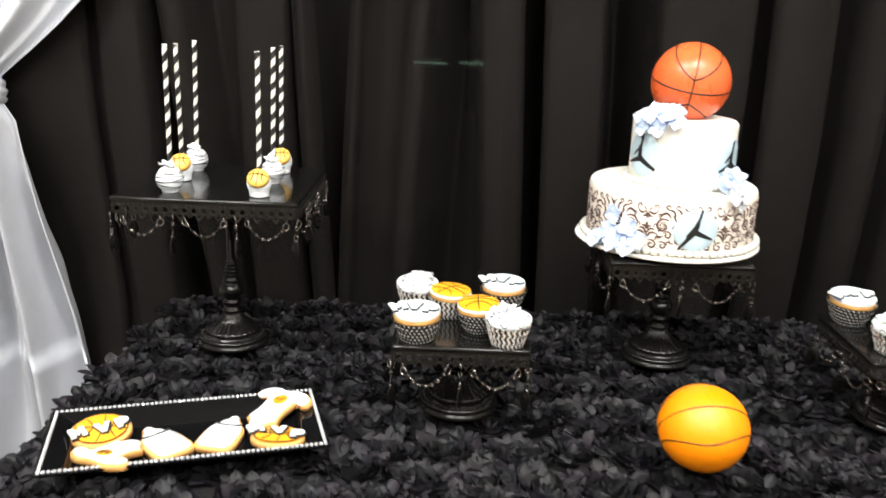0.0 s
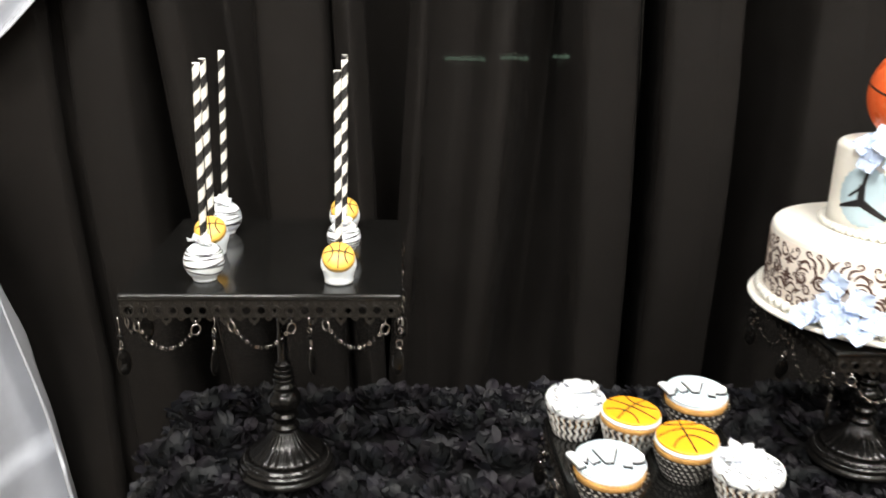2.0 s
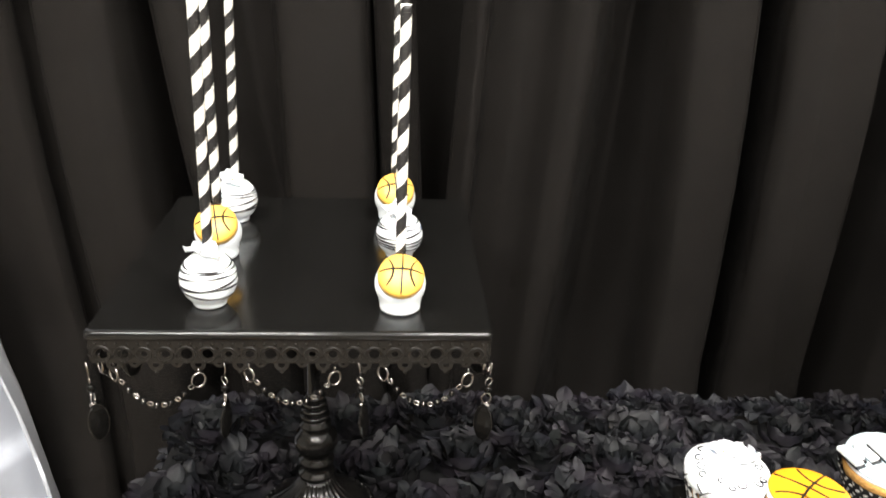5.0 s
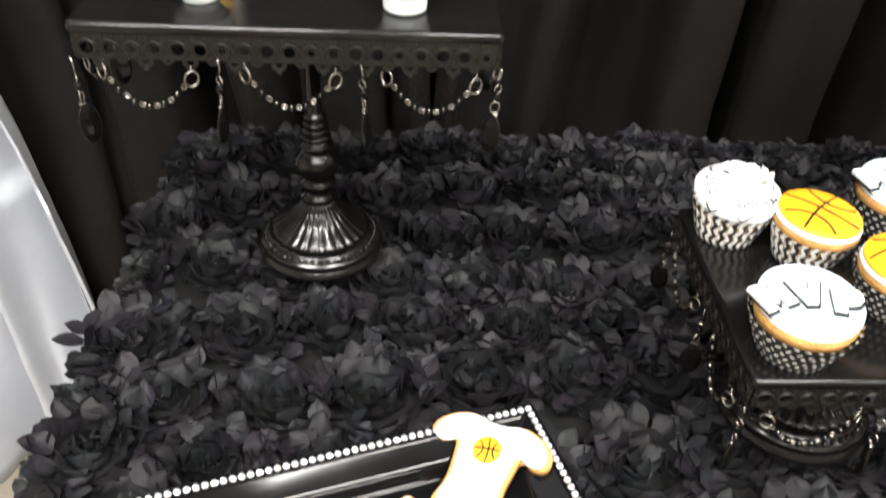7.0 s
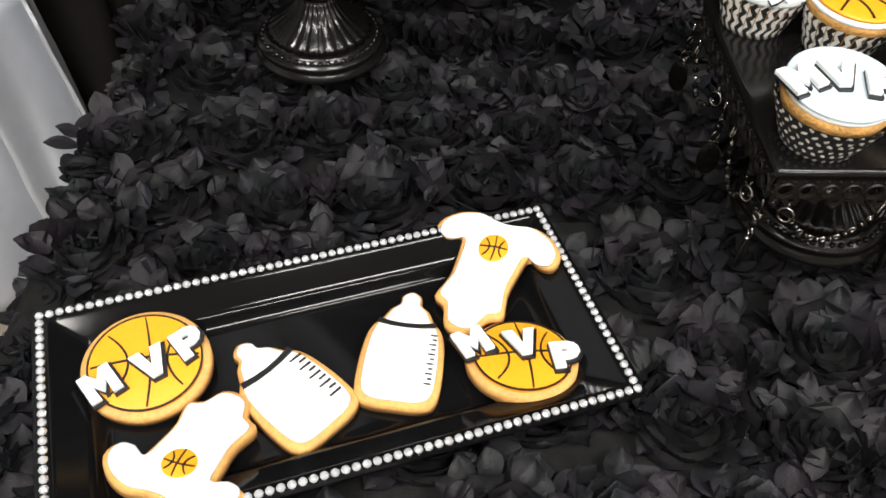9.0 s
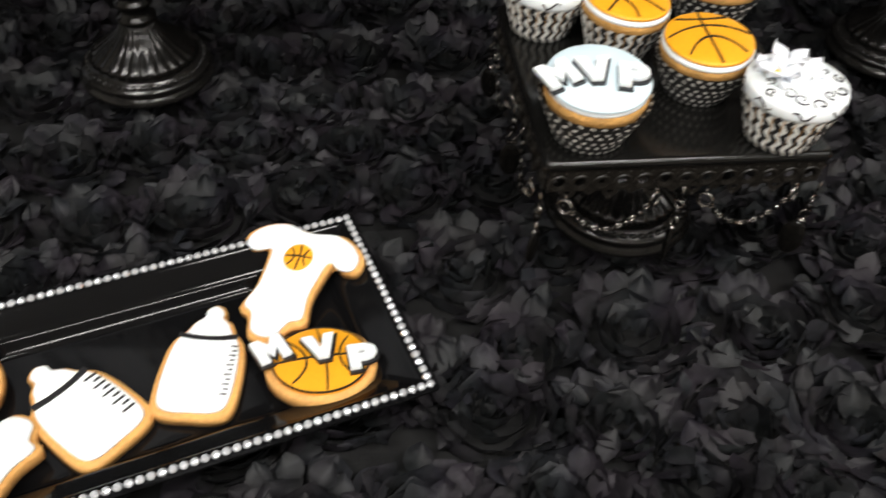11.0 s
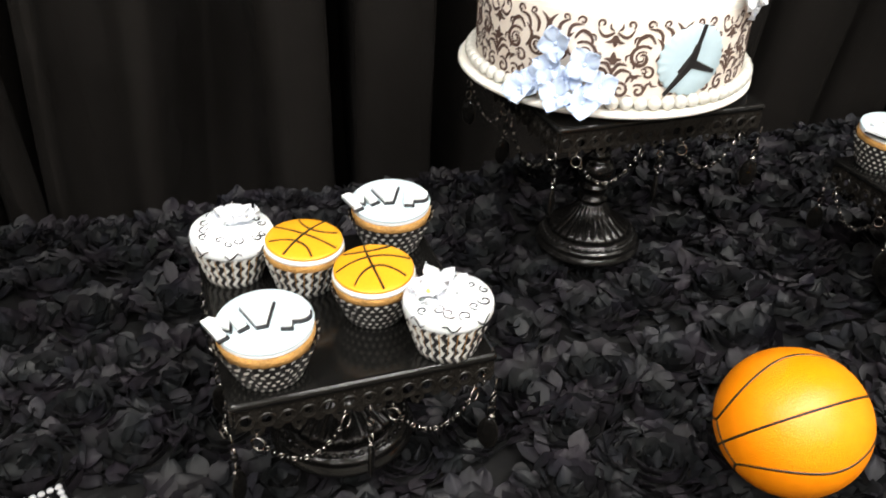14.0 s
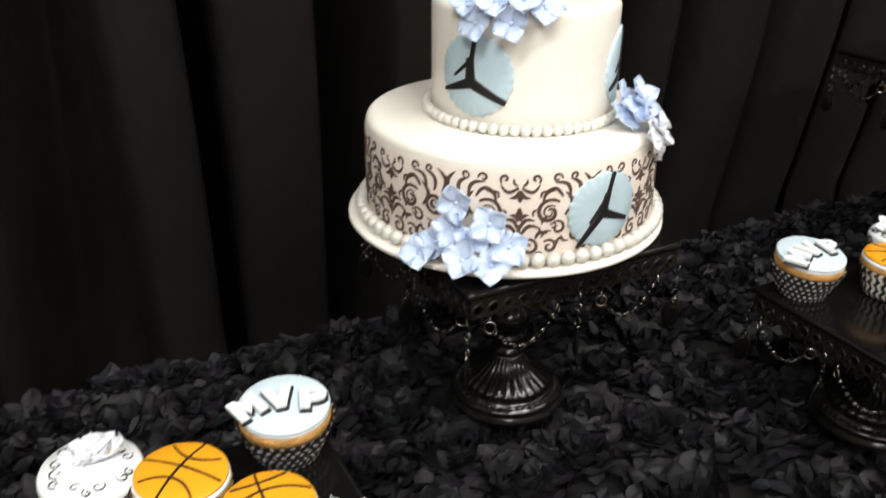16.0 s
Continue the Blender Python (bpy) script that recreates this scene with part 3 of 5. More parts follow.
def petal(geo, rng, ang, rad, length, width, tilt, curl_out, lift, round_it=False, nu=6, nv=4):
    """One leaf-shaped ribbon petal, sewn on at (rad, ang); tilt up from the cloth, bending over towards its tip.
    round_it: it stands round the heart like a wound ribbon. Its foot joins the last petal's."""
    yaw = ang + rng.uniform(-0.40, 0.40)
    cup, wave, ph, lean = rng.uniform(0.04, 0.22), rng.uniform(0.02, 0.07), rng.uniform(0, 6.28), rng.uniform(-0.30, 0.30)
    tip = rng.uniform(0.35, 0.65) if round_it else rng.uniform(0.75, 1.15)
    ox, oy = rad * math.cos(ang), rad * math.sin(ang)
    fx, fy, sx, sy = math.cos(yaw), math.sin(yaw), -math.sin(yaw), math.cos(yaw)
    out = up = 0.0
    v = []
    for j in range(nv + 1):
        q = j / nv
        if j:
            a = tilt - curl_out * ((j - 0.5) / nv) ** 1.3
            out += length / nv * math.cos(a)
            up += length / nv * math.sin(a)
        a = tilt - curl_out * q ** 1.3
        half = width * 0.5 * (((0.58 if round_it else 0.40) + (0.42 if round_it else 0.60) * math.sin(math.pi * min(1, q / 0.5) / 2)) if q < 0.5 else max(0.05, (1 - ((q - 0.5) / 0.5) ** 2) ** tip))
        for i in range(nu + 1):
            w = i / nu * 2 - 1
            bow = (0.0 if round_it else cup * width * w * w * (0.35 + 0.65 * q)) + wave * length * math.sin(ph + w * 3.4) * q + lean * half * w * q
            o, h = out - bow * math.sin(a), max(0.0004, lift + up + bow * math.cos(a))
            if round_it:
                r, aa = max(0.001, rad + o), ang + w * half / max(0.006, rad)
                v.append((r * math.cos(aa), r * math.sin(aa), h))
            else:
                v.append((ox + fx * o + sx * w * half, oy + fy * o + sy * w * half, h))
    m = nu + 1
    n = len(geo.v)
    geo.add(v, [(j * m + i, j * m + i + 1, (j + 1) * m + i + 1, (j + 1) * m + i) for j in range(nv) for i in range(nu)])
    if n:
        geo.f.append((geo.foot[0], geo.foot[1], n + 1, n))
        geo.i.append(0)
    geo.foot = (n + nu, n + nu - 1)


def rose_mesh(seed):
    """A rosette about 90 mm wide: petals sewn along a spiral, wound upright at the heart and lying open at the rim."""
    rng = random.Random(seed)
    geo = Geo()
    start, rad, ang = rng.uniform(0, 6.28), 0.0030, 0.0
    hand = rng.choice((-1, 1))
    grow = rng.uniform(0.0078, 0.0092)
    while rad < 0.043:
        t = rad / 0.043
        at = start + hand * ang
        r = rad * rng.uniform(0.96, 1.04)
        upright = rng.random() < (0.90 if t < 0.58 else 0.36)
        if upright:
            wide = rng.uniform(0.022, 0.036) * (0.50 + 0.55 * min(1, t * 1.8))
            petal(geo, rng, at, r, rng.uniform(0.0130, 0.0185) * (1 - 0.1 * t), wide, radians(rng.uniform(66, 106) - 12 * t), rng.uniform(-0.3, 0.8), rng.uniform(0, 0.005) + 0.003 * (1 - t), True, 7, 3)
            step = wide * rng.uniform(0.55, 0.80) / max(0.0055, rad)
        else:
            wide = rng.uniform(0.0145, 0.0215)
            petal(geo, rng, at, r * 0.95, rng.uniform(0.0170, 0.0255), wide, radians(rng.uniform(18, 72) - 12 * t), rng.uniform(0.0, 0.9), rng.uniform(0.000, 0.008), False, 6, 5)
            step = wide * rng.uniform(0.50, 0.80) / max(0.0055, rad)
        ang += step
        rad += grow * step / (2 * math.pi)
    return geo.mesh("rosette", ROSE_CLOTH)


ROSES = [rose_mesh(100 + k) for k in range(22)]
TOP = TABLE_Z + 0.007


def rose_spots():
    rng = random.Random(21)
    spots, row = [], 0
    y = TY0 + 0.030
    while y < TY1 + 0.02:
        x = left_edge(y) + (0.075 if row % 2 else 0.032)
        while x < TX1:
            spots.append((x + rng.uniform(-0.010, 0.010), y + 0.016 * math.sin(x * 9 + row * 1.7) + rng.uniform(-0.012, 0.012)))
            x += 0.084
        y += 0.0715
        row += 1
    return spots

# ---- cake stands ----
def pedestal():
    """Outlines of the turned foot and its fluted cone."""
    base = [(0.0585, 0.0), (0.0600, 0.002), (0.0600, 0.005), (0.0570, 0.0075), (0.0560, 0.010), (0.0575, 0.012), (0.0560, 0.0145), (0.0525, 0.016), (0.050, 0.0185), (0.048, 0.021)]
    cone = [(0.0470, 0.022), (0.043, 0.026), (0.036, 0.031), (0.028, 0.037), (0.021, 0.044), (0.0165, 0.051), (0.0145, 0.056)]
    return base, cone


def gallery_mesh(width, unit=0.0142):
    """One pierced side: round holes and blind rosettes in turn under a rail, with small pierced lobes below. Lies along x, face to -y."""
    g = Geo()
    n = max(6, round(width / unit))
    u = width / n
    th = 0.0014
    g.box(-width / 2, width / 2, -th, 0.001, -0.0045, 0)
    for k in range(2 * n):
        g.ball((-width / 2 + (k + 0.5) * u / 2, -th, -0.0036), 0.0013, 6, 4)

    def pierced(cx, cz, reach, hole, depth, square):
        m = 16
        rings = []
        for y in (-depth, 0.0):
            rings.append([(cx + hole * math.cos(2 * math.pi * a / m), y, cz + hole * math.sin(2 * math.pi * a / m)) for a in range(m)])
            outer = []
            for a in range(m):
                c, d = math.cos(2 * math.pi * a / m), math.sin(2 * math.pi * a / m)
                q = reach / max(abs(c), abs(d)) if square else reach
                outer.append((cx + q * c, y, cz + q * d))
            rings.append(outer)
        f = []
        for a in range(m):
            e = (a + 1) % m
            f += [(a, m + a, m + e, e), (2 * m + a, 2 * m + e, 3 * m + e, 3 * m + a), (a, e, 2 * m + e, 2 * m + a), (m + a, 3 * m + a, 3 * m + e, m + e)]
        g.add([p for r in rings for p in r], f)

    for k in range(n):
        cx, cz = -width / 2 + (k + 0.5) * u, -0.0045 - u * 0.5
        kind = k % 4
        pierced(cx, cz, u * 0.5, u * (0.29, 0.27, 0.17, 0.22)[kind], th, True)
        g.ring((cx, -th, cz), u * (0.40, 0.38, 0.34, 0.36)[kind], 0.0009, None, 16, 5)
        for sx in (-1, 1):
            g.ball((cx + sx * u * 0.5, -th * 0.8, cz + u * 0.30), 0.0011, 6, 4)
            g.ball((cx + sx * u * 0.5, -th * 0.8, cz - u * 0.12), 0.0011, 6, 4)
        if k < n - 1:
            lx, lz = cx + u * 0.5, cz - u * 0.5
            if kind % 2 == 0:
                pierced(lx, lz - 0.0012, u * 0.36, u * 0.17, th * 0.9, False)
                g.ball((lx, -0.0006, lz - u * 0.46), 0.0018, 7, 4)
            else:
                pierced(lx, lz + 0.0004, u * 0.27, u * 0.12, th * 0.9, False)
    me = g.mesh("gallery", GALLERY_METAL)
    me.set_sharp_from_angle(angle=radians(35))
    return me


def swag_mesh(width, sag, links=13):
    """A hanging chain of bright links and dark beads between two rings."""
    g = Geo()
    for s in (-1, 1):
        g.ring((s * width / 2, 0, -0.0055), 0.0048, 0.0009, Matrix.Rotation(0.6 * s, 3, "Z"), 14, 5, 0, 1.15)
        g.tube([(s * width / 2, 0, 0.004), (s * width / 2, 0, -0.001)], 0.0006, 5)
    for k in range(links):
        t = (k + 0.5) / links * 2 - 1
        x, z = t * (width / 2 - 0.003), -0.008 - sag * (1 - t * t)
        slope = 2 * sag * t / (width / 2)
        turn = Matrix.Rotation(-math.atan(slope), 3, "Y") @ Matrix.Rotation(1.57 * (k % 2), 3, "X")
        if k % 2:
            g.ball((x, 0, z), 0.0025, 8, 5, 1)
            g.ring((x, 0, z), 0.0022, 0.0005, Matrix.Rotation(1.57, 3, "Z"), 8, 4)
        else:
            g.ring((x, 0, z), 0.0021, 0.0009, turn, 8, 5, 0, 0.75)
    return g.mesh("chain", [CHAIN_METAL, CRYSTAL])


def crystal_mesh():
    """A flat oval black stone in a thin bright bezel."""
    prof = [(0.0004, 0.0)] + [(0.0082 * math.sin(t), 0.0145 - 0.0145 * math.cos(t)) for t in (0.35, 0.7, 1.1, 1.57, 2.04, 2.44, 2.8)] + [(0.0004, 0.029)]
    v, f = lathe_data(prof, 12)
    g = Geo().add([(x, y * 0.34, z - 0.0595) for x, y, z in v], f, 1)
    g.ring((0, 0, -0.045), 0.0080, 0.0004, None, 24, 5, 0, 1.80)
    return g.mesh("crystal", [GALLERY_METAL, CRYSTAL], False)


def drop_mesh():
    g = Geo()
    g.tube([(0, 0, 0.006), (0, -0.001, 0.0), (0, 0, -0.006)], 0.0007, 5)
    g.ring((0, 0, -0.009), 0.0030, 0.0007, Matrix.Rotation(1.2, 3, "Z"), 10, 4)
    g.ball((0, 0, -0.0155), 0.0032, 8, 5, 1)
    g.tube([(0, 0, -0.012), (0, 0, -0.019)], 0.0007, 5)
    g.ring((0, 0, -0.0235), 0.0034, 0.0007, Matrix.Rotation(0.7, 3, "Z"), 10, 4, 0, 1.3)
    g.box(-0.0035, 0.0035, -0.0012, 0.0012, -0.0295, -0.0275)
    return g.mesh("pendant", [CHAIN_METAL, CRYSTAL])


CRYSTAL_MESH, PENDANT_MESH = crystal_mesh(), drop_mesh()
BEAD = Geo().ball((0, 0, 0), 0.0026, 6, 4).mesh("bead", STAND_METAL)


def dessert_stand(cx, cy, z0, ztop, width, swags, label, turn=0.0):
    """Square plate on a turned stem, with pierced galleries, chains and crystals. Local origin: middle of the foot's underside."""
    st = thing("dessert_stand", label, "dessert stand", pose(cx, cy, z0, 0, 0, turn), "black dessert stands")
    h = ztop - z0
    base, cone = pedestal()
    foot = part("foot", lathe("foot", base, 64, STAND_METAL), st)
    for k in range(46):
        a = 2 * math.pi * k / 46
        part("bead", BEAD, foot, pose(0.0515 * math.cos(a), 0.0515 * math.sin(a), 0.0165))
    part("fluted_cone", lathe("fluted_cone", cone, 144, STAND_METAL, lambda k, a: 1 + 0.055 * abs(math.sin(14 * a)) - 0.03), st)
    top = h - 0.006
    stem = [(0.0145, 0.055), (0.017, 0.057), (0.017, 0.060), (0.0135, 0.062)]
    if h > 0.15:
        stem += [(0.0125, 0.070), (0.0165, 0.072), (0.0165, 0.075), (0.013, 0.077), (0.013, 0.081), (0.018, 0.086), (0.0208, 0.093), (0.0195, 0.100), (0.015, 0.106), (0.0125, 0.109),
                 (0.0145, 0.111), (0.0145, 0.114), (0.0115, 0.116), (0.0115, 0.119)]
    if h > 0.22:
        for k in range(4):
            r, z = 0.0135 - 0.0012 * k, 0.119 + 0.0065 * k
            stem += [(r - 0.003, z), (r, z + 0.0015), (r, z + 0.0042), (r - 0.003, z + 0.006)]
        stem += [(0.0065, 0.147), (0.0062, 0.15), (0.0062, top - 0.012)]
    elif h > 0.15:
        stem += [(0.012, 0.124), (0.0135, 0.128), (0.0105, 0.132), (0.0095, 0.14), (0.0095, top - 0.012)]
    else:
        stem += [(0.0125, 0.068), (0.0125, top - 0.012)]
    stem += [(0.02, top - 0.005), (0.03, top)]
    part("stem", lathe("stem", stem, 40, STAND_METAL), st)
    g = Geo()
    w = width / 2
    prof = [(0.004, -0.006), (0.0003, -0.0058), (0.0, -0.0054), (0.0, -0.0024), (0.0006, -0.0013), (0.0014, -0.0004), (0.0022, 0.0), (0.004, 0.0), (0.03, 0.0)]
    v = []
    for inset, z in prof:
        q, c = w - inset, 0.0045 if inset < 0.01 else 0.002
        for sx, sy in ((-1, -1), (1, -1), (1, 1), (-1, 1)):
            for s in range(4):
                a = math.atan2(sy, sx) - math.pi / 4 + math.pi / 2 * s / 3
                v.append((sx * (q - c) + c * math.cos(a), sy * (q - c) + c * math.sin(a), h + z))
    n = 16
    f = [(k * n + s, k * n + (s + 1) % n, (k + 1) * n + (s + 1) % n, (k + 1) * n + s) for k in range(len(prof) - 1) for s in range(n)]
    f += [tuple(range(n))[::-1], tuple(range((len(prof) - 1) * n, len(prof) * n))]
    plate = g.add(v, f).mesh("plate", STAND_TOP)
    plate.set_sharp_from_angle(angle=radians(40))
    part("plate", plate, st)
    gal = gallery_mesh(width - 0.008)
    gap = width / swags
    sw = swag_mesh(gap * 0.64, gap * 0.21, 11 if swags == 3 else 13)
    rng = random.Random(round(cx * 1000))
    for side in range(4):
        m = Matrix.Rotation(side * math.pi / 2, 4, "Z")
        part("gallery", gal, st, m @ pose(0, -(w - 0.003), h - 0.0062))
        for k in range(swags):
            x = -w + gap * (k + 0.5)
            part("chain", sw, st, m @ pose(x, -(w - 0.001), h - 0.030, rng.uniform(-5, 5), rng.uniform(-3, 3), rng.uniform(-8, 8)))
        for k in range(swags):
            x = -w + gap * k
            pd = part("pendant", PENDANT_MESH, st, m @ pose(x, -(w - 0.001), h - 0.030, rng.uniform(-4, 4), rng.uniform(-4, 4), 48 if k == 0 else rng.uniform(62, 108)))
            part("crystal", CRYSTAL_MESH, pd, label="black oval stone in a dark bezel")
    return st


CLOTH_TOP = 0.7725
TALL = (-0.3655, 1.437, 1.0555)
CAKE = (0.3710, 1.4565)
tall_stand = dessert_stand(TALL[0], TALL[1], CLOTH_TOP, TALL[2], 0.284, 3, "tall square black metal stand with chains, holding cake pops")
dessert_stand(0.0275, 1.228, CLOTH_TOP, 0.9022, 0.191, 2, "low square black metal stand with chains, holding six cupcakes")
dessert_stand(0.370, 1.442, CLOTH_TOP, 0.975, 0.226, 2, "square black metal stand with chains, carrying the tiered cake")
dessert_stand(0.683, 1.236, CLOTH_TOP, 0.9022, 0.191, 2, "low square black metal stand with chains, holding more cupcakes")
dessert_stand(1.102, 1.437, CLOTH_TOP, TALL[2], 0.284, 3, "tall empty square black metal stand beside the curtain")

# ---- letters ----
GLYPHS = {
    "M": [[(0, 0), (0.27, 0), (0.27, 0.55), (0.5, 0.2), (0.73, 0.55), (0.73, 0), (1, 0), (1, 1), (0.74, 1), (0.5, 0.62), (0.26, 1), (0, 1)]],
    "V": [[(0.34, 0), (0.64, 0), (1, 1), (0.7, 1), (0.49, 0.38), (0.29, 1), (-0.02, 1)]],
    "P": [[(0, 0), (0.29, 0), (0.29, 0.34), (0.55, 0.34), (0.76, 0.42), (0.87, 0.56), (0.87, 0.78), (0.76, 0.92), (0.55, 1), (0, 1)], [(0.28, 0.57), (0.28, 0.79), (0.5, 0.79), (0.58, 0.74), (0.58, 0.62), (0.5, 0.57)]],
}


def glyph(ch, size, depth, material, grow=0.0, slant=0.0):
    loops = []
    for loop in GLYPHS[ch]:
        n, out = len(loop), []
        for k in range(n):
            a, b, c = (Vector(loop[(k + j) % n]) for j in (-1, 0, 1))
            n1, n2 = Vector(((b - a).y, -(b - a).x)).normalized(), Vector(((c - b).y, -(c - b).x)).normalized()
            mit = n1 + n2
            mit = mit / max(0.6, mit.dot(mit) / 2)
            p = b + mit * grow
            out.append(Vector(((p.x - 0.5 + slant * (p.y - 0.5)) * size, (p.y - 0.5) * size, 0)))
        loops.append(out)
    flat = [p for l in loops for p in l]
    g, n = Geo(), len(flat)
    v = [(p.x, p.y, 0) for p in flat] + [(p.x, p.y, depth) for p in flat]
    tri = tessellate(loops)
    f = [tuple(n + k for k in t) for t in tri] + [t[::-1] for t in tri]
    o = 0
    for l in loops:
        m = len(l)
        f += [(o + k, o + (k + 1) % m, n + o + (k + 1) % m, n + o + k) for k in range(m)]
        o += m
    return g.add(v, f).mesh("letter_" + ch.lower(), material, False)


def letters(parent, size, spots, black=0.09):
    """M, V and P: white icing letters on a black rim. spots: (x, y, z, turn, lean) each."""
    for ch, (x, y, z, turn, lean) in zip("MVP", spots):
        rim = part("letter_rim", glyph(ch, size, size * 0.10, BLACK_ICING, black), parent, pose(x + size * 0.035, y - size * 0.055, z, 0, lean, turn), "black icing rim")
        part("letter", glyph(ch, size, size * 0.16, WHITE_ICING, 0.03), rim, pose(-size * 0.035, size * 0.055, size * 0.06), "raised white icing letter")


# ---- flowers, scrolls, seams ----
def flower(parent, name, size, m, material, rng, centre=None):
    g = Geo()
    petals = 4
    for k in range(petals):
        a = 2 * math.pi * k / petals + rng.uniform(-0.12, 0.12)
        ca, sa = math.cos(a), math.sin(a)
        nu, nv = 4, 5
        bend, twist = rng.uniform(0.05, 0.4), rng.uniform(-0.2, 0.2)
        v = []
        for top in (1, 0):
            for j in range(nv + 1):
                q = j / nv
                half = size * 0.265 * (math.sin(math.pi * 0.5 * min(1, (0.06 + q) / 0.62)) if q < 0.56 else max(0.03, 1 - ((q - 0.56) / 0.44) ** 1.35))
                for i in range(nu + 1):
                    w = i / nu * 2 - 1
                    r = size * 0.5 * q
                    z = size * (0.26 * q - bend * q * q * 0.8 + 0.17 * w * w * q + twist * w * 0.3 * q) + (0.0005 if top else -0.0004)
                    v.append((r * ca - w * half * sa, r * sa + w * half * ca, z))
        n = (nu + 1) * (nv + 1)
        f = []
        for j in range(nv):
            for i in range(nu):
                q = (j * (nu + 1) + i, j * (nu + 1) + i + 1, (j + 1) * (nu + 1) + i + 1, (j + 1) * (nu + 1) + i)
                f += [q, tuple(n + x for x in q[::-1])]
        rim = [i for i in range(nu + 1)] + [(j + 1) * (nu + 1) - 1 for j in range(1, nv + 1)] + [nv * (nu + 1) + i for i in range(nu - 1, -1, -1)] + [j * (nu + 1) for j in range(nv - 1, 0, -1)]
        f += [(rim[k2], n + rim[k2], n + rim[(k2 + 1) % len(rim)], rim[(k2 + 1) % len(rim)]) for k2 in range(len(rim))]
        g.add(v, f)
    fl = part(name, g.mesh(name, material), parent, m)
    part("flower_centre", Geo().ball((0, 0, size * 0.05), size * 0.065, 8, 5).mesh("flower_centre", centre or material), fl)
    return fl


def outward(c, az, r, z, pitch=0.0, spin=0.0):
    """Pose on a round tier: local z points out of it at that azimuth, tipped up by pitch degrees."""
    a = radians(az)
    n = Vector((math.cos(a) * math.cos(radians(pitch)), math.sin(a) * math.cos(radians(pitch)), math.sin(radians(pitch))))
    return Matrix.Translation((c[0] + r * math.cos(a), c[1] + r * math.sin(a), z)) @ n.to_track_quat("Z", "Y").to_matrix().to_4x4() @ Matrix.Rotation(radians(spin), 4, "Z")


def wrap(c, R, az0, pts, z0):
    """Flat (s, z) points laid on a tier of radius R round c."""
    out, nor = [], []
    for s, z in pts:
        a = radians(az0) + s / R
        out.append((c[0] + R * math.cos(a), c[1] + R * math.sin(a), z0 + z))
        nor.append((math.cos(a), math.sin(a), 0))
    return out, nor


def seam_paths(P, N, bulge_from=18, bulge=38, full=True):
    """Ball seams: two great circles and two ovals. P: where the circles cross; N: the normal of the first."""
    P, N = Vector(P).normalized(), Vector(N).normalized()
    N = (N - P * N.dot(P)).normalized()
    Q = N.cross(P)
    paths = [[P * math.cos(t) + Q * math.sin(t) for t in np.linspace(0, 2 * math.pi, 73)]]
    lim = math.pi if full else radians(bulge_from)
    paths.append([P * math.cos(t) + N * math.sin(t) for t in np.linspace(-lim, lim, 73)])
    if not full:
        paths.append([-P * math.cos(t) + N * math.sin(t) for t in np.linspace(-lim, lim, 25)])
    for s in (-1, 1):
        line = []
        for t in np.linspace(0, 2 * math.pi, 97):
            lat = s * radians(bulge_from + bulge * abs(math.sin(t)) ** (1.25 if full else 1.5))
            line.append((P * math.cos(t) + Q * math.sin(t)) * math.cos(lat) + N * math.sin(lat))
        paths.append(line)
    return paths


def basketball(name, label, centre, r, P, N, skin, width, full, bulge=38, flat=1.0):
    ob = thing(name, label, "ball", pose(*centre) @ Matrix.Diagonal((1, 1, flat, 1)))
    pr = [(math.sin(math.pi * k / 36) * r if 0 < k < 36 else 0.0003, -math.cos(math.pi * k / 36) * r) for k in range(37)]
    part("skin", lathe("skin", pr, 72, skin), ob)
    for path in seam_paths(P, N, bulge=bulge, full=full):
        g = Geo()
        g.strip([p * (r * 1.0005) for p in path], path, width, 0.0006, 0.0004)
        part("seam", g.mesh("seam", BALL_SEAM), ob)
    return ob


def ball_lines(parent, r, z, w, turn=0.0, squash=1.0, shift=(0, 0)):
    """The four lines of a basketball drawn on a flat round topping, each a part."""
    rot = Matrix.Rotation(radians(turn), 2)
    lines = [[(0.10 * math.cos(t * 1.4), t) for t in np.linspace(-0.97, 0.97, 15)], [(t, 0.10 * math.cos(t * 1.4) - 0.02) for t in np.linspace(-0.97, 0.97, 15)],
             [(-0.80 + 0.50 * (1 - (t / 0.78) ** 2), t) for t in np.linspace(-0.66, 0.66, 13)], [(0.82 - 0.42 * (1 - (t / 0.78) ** 2), t) for t in np.linspace(-0.62, 0.62, 13)]]
    for line in lines:
        pts = []
        for x, y in line:
            p = rot @ Vector((x, y))
            p = (p + Vector(shift) * max(0, 1 - p.length_squared)) * r
            p.y *= squash
            pts.append((p.x, p.y, z(p.x, p.y) if callable(z) else z))
        g = Geo().strip(pts, [(0, 0, 1)] * len(pts), taper(len(pts), w, 0.55), 0.0003, 0.0005)
        part("ball_line", g.mesh("ball_line", BLACK_ICING, False), parent)

